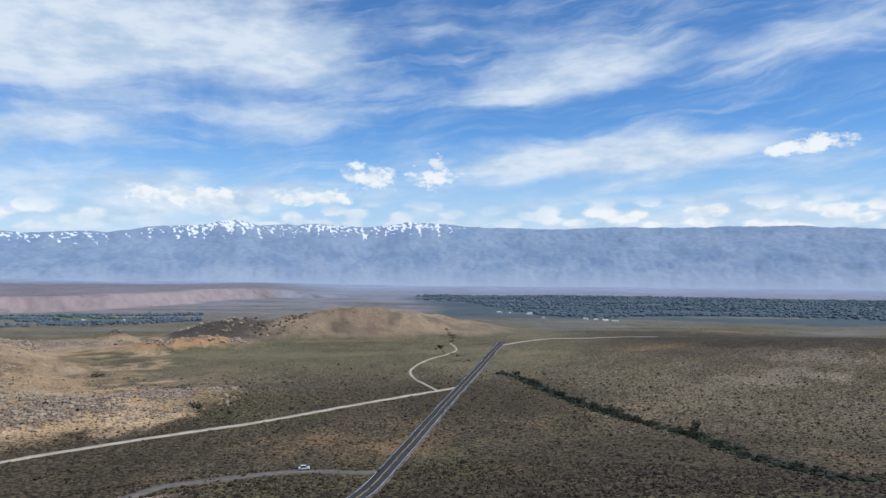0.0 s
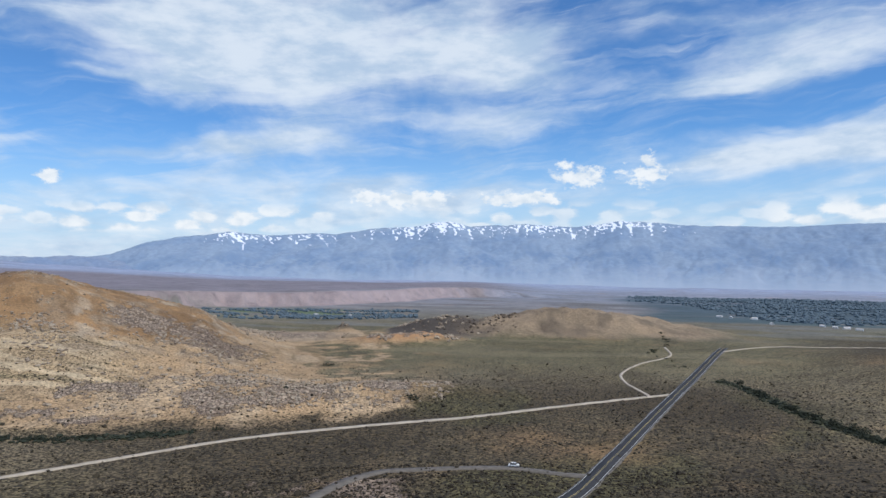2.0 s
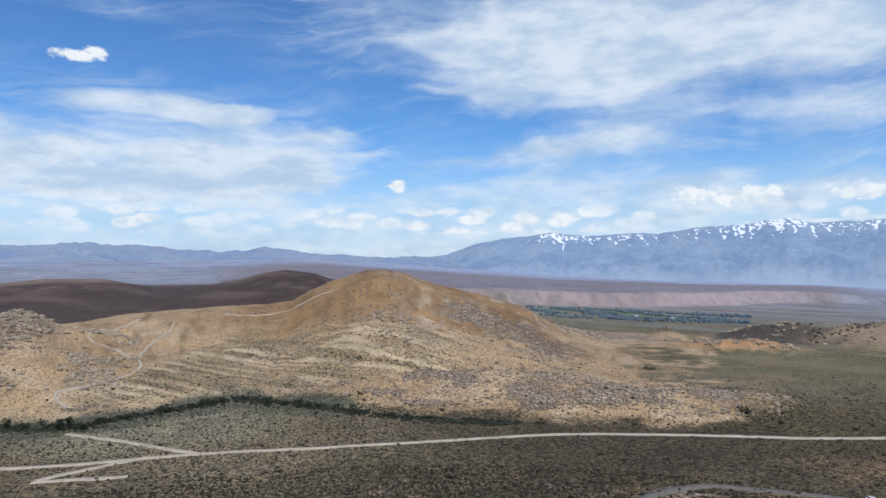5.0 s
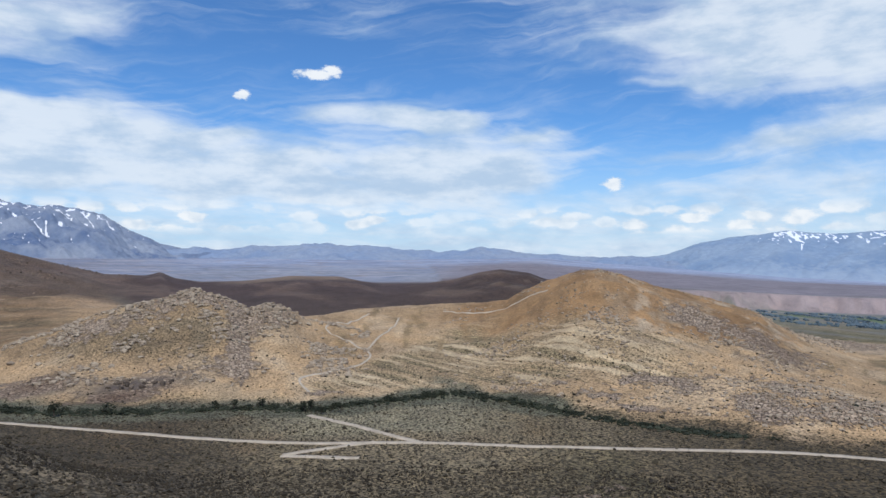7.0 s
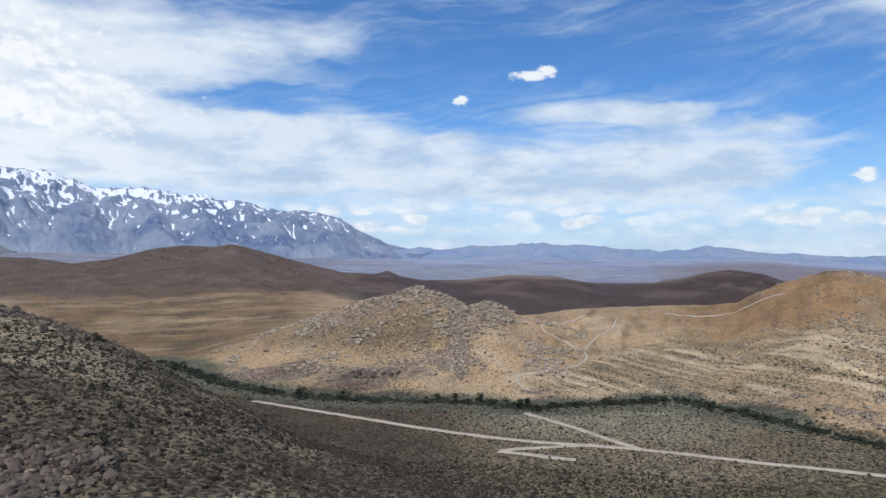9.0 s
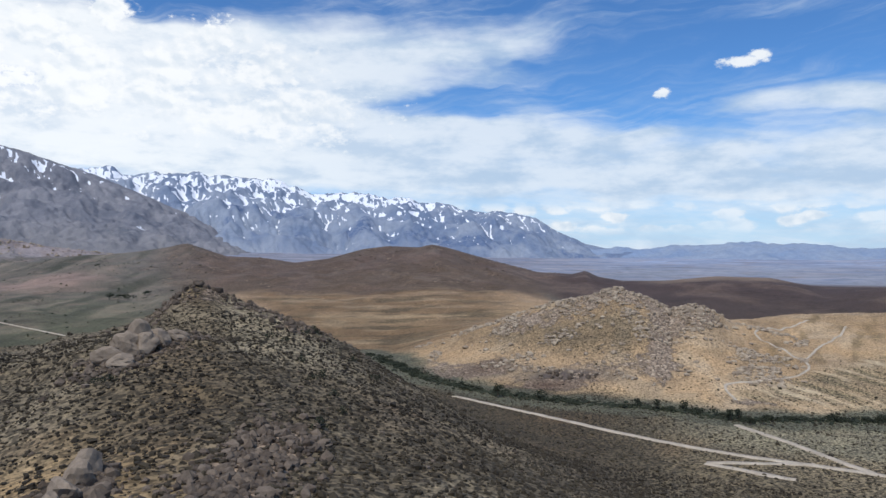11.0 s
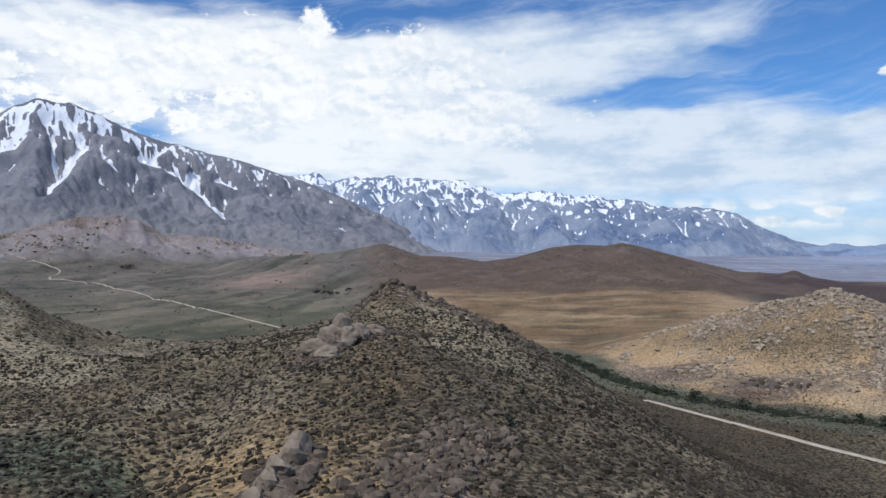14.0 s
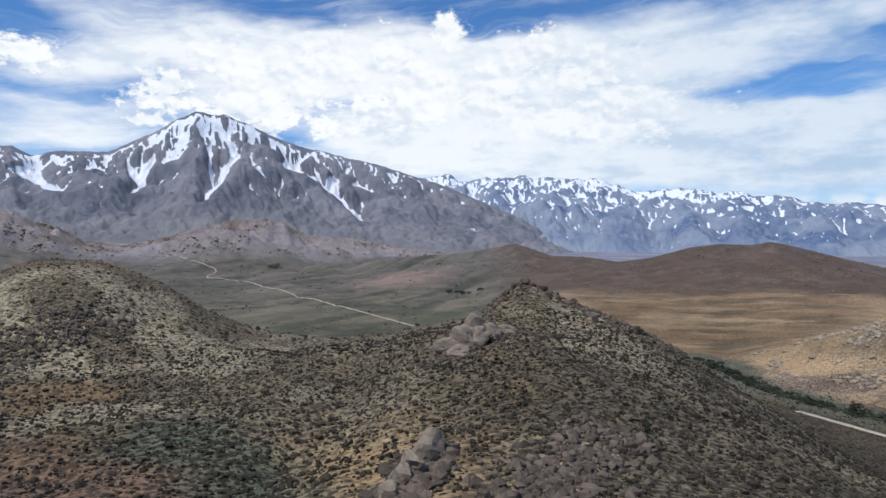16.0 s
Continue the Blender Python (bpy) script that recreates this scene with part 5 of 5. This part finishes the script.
def rubble(name, label, line, count, spread, small, large):
    """Broken rock too small to tell apart, along a line of the plan."""
    pts = smooth_line([polar(*q) for q in line], 2.0)
    at = pts[rng.integers(0, len(pts), count)] + rng.normal(0, 1, (count, 2)) * spread
    size = small + (large - small) * rng.uniform(0, 1, count) ** 2.5
    rv, rf = rock_form()
    verts, faces = scatter(rv, rf, at[:, 0], at[:, 1], land(at[:, 0], at[:, 1]) + 0.2 * size, size, size * rng.uniform(0.6, 1.1, count), rng.uniform(0, 6.3, count), rng, 0.5)
    stuff(name, label, "rocks", verts, faces, GRANITE)


rubble("outcrop_rubble", "broken grey granite round the sharp outcrop", [(124.5, 92), (122.6, 104), (121.2, 116), (120.4, 126)], 700, 2.6, 0.3, 1.6)
rubble("spine_rubble", "jagged brown rock of the stony spine", [(112, 92), (110, 112), (108, 130), (106.8, 148), (105.6, 164)], 1100, 5.0, 0.25, 1.3)
rubble("knob_rubble", "brown rubble over the ridge knob", [(117.5, 300), (115, 318), (113.3, 326), (110.5, 328), (107, 318), (103.5, 312)], 600, 7.0, 0.3, 1.5)
rubble("boulder_rubble", "tan rubble round the great boulders", [(119.5, 215), (117.8, 236), (115.5, 246), (112.5, 254)], 700, 5.0, 0.3, 1.5)
rubble("side_rubble", "pale grey rubble on the side hill", [(152, 285), (148, 305), (144, 318)], 700, 9.0, 0.3, 1.4)


def outcrop(count, line, spread, small, large, label, group, shapes=None):
    """Jointed rocks strewn along a line of the plan, larger in the middle."""
    for k in range(count):
        t = random.random()
        i = min(int(t * (len(line) - 1)), len(line) - 2)
        w = t * (len(line) - 1) - i
        az = line[i][0] * (1 - w) + line[i + 1][0] * w
        r = line[i][1] * (1 - w) + line[i + 1][1] * w
        g = min(1.0, abs(random.gauss(0, 0.5)))
        size = small + (large - small) * (1 - g) * random.random()
        x, y = polar(az, r) + np.array([random.gauss(0, spread), random.gauss(0, spread)]) * (0.4 + g)
        rr, aa = math.hypot(x, y), math.degrees(math.atan2(-x, y))
        boulder(aa, rr, size, size * random.uniform(0.5, 0.95), 0.24, label, group, shapes)


outcrop(60, [(124.5, 92), (122.6, 104), (121.2, 116), (120.4, 126)], 2.2, 1.4, 4.2, "grey jointed granite boulder in a sharp outcrop", "boulders of the sharp outcrop")
for az, r, wide, tall in ((120.5, 124, 7.5, 5.6), (121.0, 119, 7.0, 5.2), (121.9, 113, 6.0, 4.4), (122.9, 107, 5.0, 3.8), (123.9, 101, 4.5, 3.2), (124.8, 95, 3.6, 2.6)):
    boulder(az, r, wide, tall, 0.1, "large cracked grey granite block on the ridge", "boulders of the sharp outcrop", rounded)
outcrop(75, [(111.5, 96), (110, 112), (108, 130), (106.8, 148), (105.6, 164)], 4.5, 0.9, 3.2, "weathered brown-grey rock of the stony spine", "rocks of the stony spine")
outcrop(24, [(118.6, 222), (117.4, 238), (115.6, 246), (114.2, 250)], 4.5, 2.0, 6.5, "rounded pale granite boulder on the ridge", "boulders of the round outcrop")
for az, r, wide, tall in ((117.0, 236, 13, 10.5), (117.9, 232, 12, 8.0), (118.8, 225, 11, 6.0), (115.5, 240, 11, 6.0), (114.3, 246, 9, 4.0), (116.4, 232, 10, 6.5), (118.2, 220, 9, 4.5)):
    boulder(az, r, wide, tall, 0.12, "great rounded tan granite boulder on the ridge", "boulders of the round outcrop", rounded)
outcrop(26, [(116, 318), (113.3, 326), (110.5, 330), (107, 322)], 5.0, 1.8, 5.5, "brown rock on the top of the ridge knob", "rocks of the knob")
outcrop(22, [(108, 285), (105, 300), (102.5, 318)], 6.0, 1.8, 5.0, "flat brown rock on the shoulder of the ridge", "rocks of the shoulder")
outcrop(20, [(150, 300), (147, 312), (143.5, 318)], 7.0, 1.8, 5.0, "pale grey rock on the brushy side hill", "rocks of the side hill")
outcrop(26, [(82, 628), (79.6, 640), (77.5, 640)], 8.0, 3.0, 9.0, "pale granite block on top of the middle hill", "blocks of the middle hill", pale_blocks)
outcrop(22, [(75.5, 622), (74, 628), (72.5, 610)], 7.0, 3.0, 8.0, "pale granite block on the lower top of the middle hill", "blocks of the middle hill", pale_blocks)
outcrop(24, [(86, 520), (83.5, 508), (81.5, 505)], 7.0, 2.0, 6.0, "dark purple-brown rock on the hill side", "rocks of the dark scree")


# ---- plants that stand out ----
def clump_mesh(name, leaves, seed, wide, tall, leaf, mat, low=0.0):
    """A crown of many small leaf clumps in an uneven outline with gaps."""
    g = np.random.default_rng(seed)
    n_lobes = 7
    lobes = np.column_stack([g.normal(0, 0.42, n_lobes) * wide, g.normal(0, 0.42, n_lobes) * wide, g.uniform(0.3, 0.85, n_lobes) * tall])
    pick = g.integers(0, n_lobes, leaves)
    d = g.normal(0, 1, (leaves, 3))
    d /= np.linalg.norm(d, axis=1)[:, None]
    at = lobes[pick] + d * (g.uniform(0.5, 1.0, leaves) ** 0.5)[:, None] * np.array([wide * 0.42, wide * 0.42, tall * 0.28])
    at[:, 2] = np.clip(at[:, 2], low, None)
    a, b = g.normal(0, 1, (leaves, 3)), g.normal(0, 1, (leaves, 3))
    size = leaf * g.uniform(0.6, 1.4, leaves)[:, None]
    quad = np.stack([at - a * size * 0.5 - b * size * 0.5, at + a * size * 0.5 - b * size * 0.3, at + a * size * 0.4 + b * size * 0.5, at - a * size * 0.4 + b * size * 0.4], 1)
    quad[:, :, 2] = np.clip(quad[:, :, 2], -0.1, None)
    me = mesh_from(name, quad.reshape(-1, 3), np.arange(leaves * 4).reshape(-1, 4), False)
    me.materials.append(mat)
    return me


def tube(bm, a, b, ra, rb, sides=6):
    a, b = Vector(a), Vector(b)
    m = Matrix.Translation((a + b) / 2) @ (b - a).to_track_quat("Z", "Y").to_matrix().to_4x4()
    bmesh.ops.create_cone(bm, segments=sides, radius1=ra, radius2=rb, depth=(b - a).length, cap_ends=True, matrix=m)


def tree(seed, tall, mat, label, slim=1.0):
    g = random.Random(seed)
    top = tagged(new("tree"), label, "tree")
    bm = bmesh.new()
    fork = Vector((g.uniform(-0.2, 0.2), g.uniform(-0.2, 0.2), tall * 0.34))
    tube(bm, (0, 0, -0.4), fork, 0.035 * tall, 0.024 * tall, 8)
    ends = []
    for k in range(6):
        a = k * 1.05 + g.uniform(-0.3, 0.3)
        e = fork + Vector((math.cos(a) * tall * 0.2 * slim, math.sin(a) * tall * 0.2 * slim, tall * g.uniform(0.2, 0.5)))
        tube(bm, fork, e, 0.016 * tall, 0.005 * tall, 5)
        ends.append(e)
    part("trunk", bm, BARK, top)
    crown = new("crown", clump_mesh("crown", 420, seed, tall * 0.42 * slim, tall * 0.72, tall * 0.045, mat))
    crown.location = (0, 0, tall * 0.28)
    crown.parent = top
    return top


willows = [clump_mesh("willow_shrub", 260, 900 + k, 1.0, 1.0, 0.085, GREEN) for k in range(5)]
junipers = [clump_mesh("juniper_shrub", 220, 950 + k, 1.0, 1.25, 0.09, GREEN) for k in range(3)]


def shrub(kind, meshes, az, r, wide, tall, label, group):
    x, y = polar(az, r)
    ob = new(kind, random.choice(meshes))
    ob.matrix_world = Matrix.LocRotScale((x, y, height_at(x, y) - 0.1), Euler((0, 0, random.uniform(0, 6.28))), (wide, wide, tall))
    return tagged(ob, label, "shrub", group)


def thicket(count, line, spread, wide, tall, label, group):
    pts = smooth_line([polar(*q) for q in line], 3.0)
    for k in range(count):
        x, y = pts[int(random.random() * len(pts))] + np.array([random.gauss(0, spread), random.gauss(0, spread)])
        s = random.uniform(0.6, 1.3)
        shrub("willow_shrub", willows, math.degrees(math.atan2(-x, y)), math.hypot(x, y), wide * s, tall * s * random.uniform(0.7, 1.2), label, group)


random.seed(23)
thicket(60, [(99, 640), (97, 575), (94, 510), (90, 470), (85, 448)], 4.5, 4.2, 2.3, "dense dark green willow shrub along the creek", "creek willows")
thicket(36, [(85, 446), (79, 437), (74, 432), (71, 428)], 3.5, 3.4, 2.0, "low dark green willow along the dry creek", "creek willows")
thicket(52, [(71.5, 420), (69, 424), (65, 440), (61, 455), (58.5, 458), (55, 440), (52, 425)], 2.2, 3.6, 2.3, "dark green willow shrub below the tan hill", "creek willows")
thicket(46, [(52, 425), (49, 408), (45, 393), (40, 385), (37, 382), (34, 384)], 1.3, 2.8, 1.7, "dark shrub in a line at the hill's foot", "creek willows")
thicket(56, [(-4.8, 540), (-6.5, 515), (-9.2, 462), (-12, 424), (-16.4, 386), (-19.5, 365), (-22.2, 334), (-26, 306), (-31, 280)], 1.6, 3.6, 2.8, "dark green shrub along the winding wash", "wash shrubs")
thicket(22, [(-2.0, 590), (-0.6, 640), (0.2, 690), (-0.8, 760), (0.5, 860)], 2.5, 2.6, 2.0, "dark green shrub along the far wash", "wash shrubs")
v, f = dome(6)
for name, line, count, spread, big in (("creek_undergrowth", [(99, 640), (97, 575), (94, 510), (90, 470), (85, 448), (79, 437), (74, 432), (71.5, 422), (65, 440), (61, 455), (58.5, 458), (55, 440), (52, 425), (45, 393), (37, 382)], 2200, 3.4, 1.2),
                                       ("wash_undergrowth", [(-4.8, 540), (-6.5, 515), (-9.2, 462), (-12, 424), (-16.4, 386), (-19.5, 365), (-22.2, 334), (-26, 306), (-31, 280)], 800, 2.4, 1.2)):
    pts = smooth_line([polar(*q) for q in line], 2.0)
    at = pts[rng.integers(0, len(pts), count)] + rng.normal(0, spread, (count, 2))
    size = big * np.exp(rng.normal(-0.2, 0.3, count))
    verts, faces = scatter(v, f, at[:, 0], at[:, 1], land(at[:, 0], at[:, 1]), size, size * 0.8, rng.uniform(0, 6.3, count), rng, 0.35)
    stuff(name, "dense dark green undergrowth along the water course", "undergrowth", verts, faces, GREEN)
for az, r, tall in ((89.0, 452, 9.0), (76.6, 432, 6.5), (74.5, 436, 6.0), (78.0, 440, 4.5), (71.2, 418, 6.0), (70.6, 420, 6.5), (69.0, 415, 5.5), (68.3, 412, 6.0), (69.8, 410, 5.0), (-19.9, 368, 6.5), (-6.0, 522, 5.5)):
    t = tree(int(az * 10) + 500, tall, GREEN, "dark leafy cottonwood beside the creek")
    x, y = polar(az, r)
    t.location = (x, y, height_at(x, y))
for az, r, s in ((103.9, 300, 2.6), (104.6, 292, 2.0), (106.3, 262, 1.7), (104.9, 232, 1.8), (103.2, 215, 2.0), (104.0, 208, 1.6), (102.3, 196, 1.6), (103.4, 165, 2.2), (101.6, 182, 1.6), (107.4, 270, 1.8),
                 (119.6, 205, 1.8), (118.9, 207, 1.7), (139.9, 312, 2.4), (136.6, 326, 2.0), (143.2, 345, 2.4), (142.0, 350, 2.2), (146.2, 300, 2.0), (131.4, 330, 1.8), (130.6, 332, 1.6), (148.8, 262, 1.8), (100.8, 260, 1.6), (99.0, 238, 1.7)):
    shrub("juniper_shrub", junipers, az, r, s, s * 1.1, "dark round shrub on the stony ridge", "dark shrubs of the ridge")
for az, r, s in ((26.4, 585, 3.4), (26.0, 586, 3.0), (19.6, 425, 3.6), (19.2, 424, 2.8), (29.5, 440, 2.4), (119.0, 1250, 9), (118.2, 1255, 8), (117.6, 1250, 10), (133.2, 1830, 10), (132.8, 1835, 12), (116.4, 1280, 8)):
    shrub("willow_shrub", willows, az, r, s, s * 0.9, "lone dark green bush on the open flats", "lone bushes")

# ---- far valley: trees of the town, rows of trees, sheds ----
v, f = dome(5)
x, y = ring_points(rng, 16000, -36, 3, 1080, 2300)
az, r = np.degrees(np.arctan2(-x, y)), np.hypot(x, y)
near_edge = profile(az, (-36, 1330), (-28, 1290), (-22, 1290), (-16, 1230), (-13, 1150), (-8.5, 1180), (-4, 1480), (-1, 1750), (3, 1950))
want = step(0, 60, r - near_edge) * step(-0.1, 0.12, fbm(x / 300, y / 45, 3, 91) + 0.1) * (1 - step(-1, 3, az))
on = rng.uniform(0, 1, len(x)) < want
x, y, r = x[on], y[on], r[on]
size = rng.uniform(2.5, 5.5, len(x))
verts, faces = scatter(v, f, x, y, land(x, y), size, size * rng.uniform(0.6, 1.1, len(x)), rng.uniform(0, 6.3, len(x)), rng, 0.35)
stuff("town_trees", "hazy blue-green belt of trees round a far town", "trees", verts, faces, TOWN)
x, y = ring_points(rng, 2600, 19, 36, 1080, 1330)
want = step(0.02, 0.2, fbm(x / 160, y / 30, 2, 93)) + 1.0 * (np.abs(np.hypot(x, y) - 1130 - 20 * np.sin(x / 60)) < 26) * (np.degrees(np.arctan2(-x, y)) < 30)
on = rng.uniform(0, 1, len(x)) < want * 0.8
x, y = x[on], y[on]
size = rng.uniform(2, 4.0, len(x))
verts, faces = scatter(v, f, x, y, land(x, y), size, size, rng.uniform(0, 6.3, len(x)), rng, 0.35)
stuff("farm_trees", "hazy blue-green rows of trees round far fields", "trees", verts, faces, TOWN)

WHITE = simple("white_paint", (0.72, 0.72, 0.70), 0.5, 0.08, 0.3)
ROOF = simple("pale_roof", (0.55, 0.53, 0.50), 0.6, 0.15, 0.3)


def shed(az, r, sx, sy, sz, turn):
    top = tagged(new("shed"), "small pale shed far out in the valley", "shed", "valley sheds")
    bm = bmesh.new()
    box(bm, sx, sy, sz, (0, 0, sz / 2 - 0.5), 0.05)
    part("wall", bm, WHITE, top)
    bm = bmesh.new()
    a = [bm.verts.new(p) for p in ((-sx * 0.53, -sy * 0.55, sz - 0.5), (sx * 0.53, -sy * 0.55, sz - 0.5), (sx * 0.53, 0, sz + sy * 0.2), (-sx * 0.53, 0, sz + sy * 0.2), (-sx * 0.53, sy * 0.55, sz - 0.5), (sx * 0.53, sy * 0.55, sz - 0.5))]
    for q in ((0, 1, 2, 3), (3, 2, 5, 4), (0, 3, 4), (1, 5, 2), (0, 4, 5, 1)):
        bm.faces.new([a[i] for i in q])
    part("roof", bm, ROOF, top)
    x, y = polar(az, r)
    top.location, top.rotation_euler = (x, y, height_at(x, y)), (0, 0, turn)


random.seed(5)
for az, r in ((-4.6, 1290), (-5.4, 1280), (-7.0, 1270), (-8.2, 1130), (-12.3, 1105), (-13.0, 1095), (-13.8, 1085), (-11.5, 1120), (24.5, 1150), (27.2, 1165)):
    shed(az, r, random.uniform(6, 11), random.uniform(4, 5.5), random.uniform(1.8, 2.6), random.uniform(0, 3))


# ---- the parked car ----
GLASS = simple("dark_glass", (0.02, 0.022, 0.025), 0.1, 0.05)
RUBBER = simple("tyre_rubber", (0.02, 0.02, 0.02), 0.9, 0.1)
STEEL = simple("wheel_steel", (0.4, 0.4, 0.42), 0.4, 0.1, metal=0.8)


def car(az, r, turn):
    top = tagged(new("car"), "white car parked on the grey dirt side road", "car")
    bm = bmesh.new()
    box(bm, 4.6, 1.85, 0.72, (0, 0, 0.74), 0.14)
    body = part("body", bm, WHITE, top)
    bm = bmesh.new()
    got = bmesh.ops.create_cube(bm, size=1.0, matrix=Matrix.LocRotScale((-0.25, 0, 1.38), None, (2.7, 1.62, 0.62)))
    for q in got["verts"]:
        if q.co.z > 1.4:
            q.co.x = -0.25 + (q.co.x + 0.25) * 0.78
            q.co.y *= 0.86
    part("cabin", bm, GLASS, top, "dark tinted windows")
    bm = bmesh.new()
    box(bm, 2.05, 1.4, 0.07, (-0.25, 0, 1.71), 0.03)
    part("roof", bm, WHITE, top)
    for sx in (-1.4, 1.42):
        for sy in (-0.86, 0.86):
            bm = bmesh.new()
            m = Matrix.Translation((sx, sy, 0.36)) @ Matrix.Rotation(math.pi / 2, 4, "X")
            bmesh.ops.create_cone(bm, segments=20, radius1=0.36, radius2=0.36, depth=0.24, cap_ends=True, matrix=m)
            wheel = part("wheel", bm, RUBBER, top)
            bm = bmesh.new()
            bmesh.ops.create_cone(bm, segments=16, radius1=0.22, radius2=0.22, depth=0.26, cap_ends=True, matrix=m)
            part("rim", bm, STEEL, wheel)
    x, y = polar(az, r)
    top.location, top.rotation_euler = (x, y, height_at(x, y) + 0.42), (0, 0, turn)


car(11.2, 294.5, radians(10))
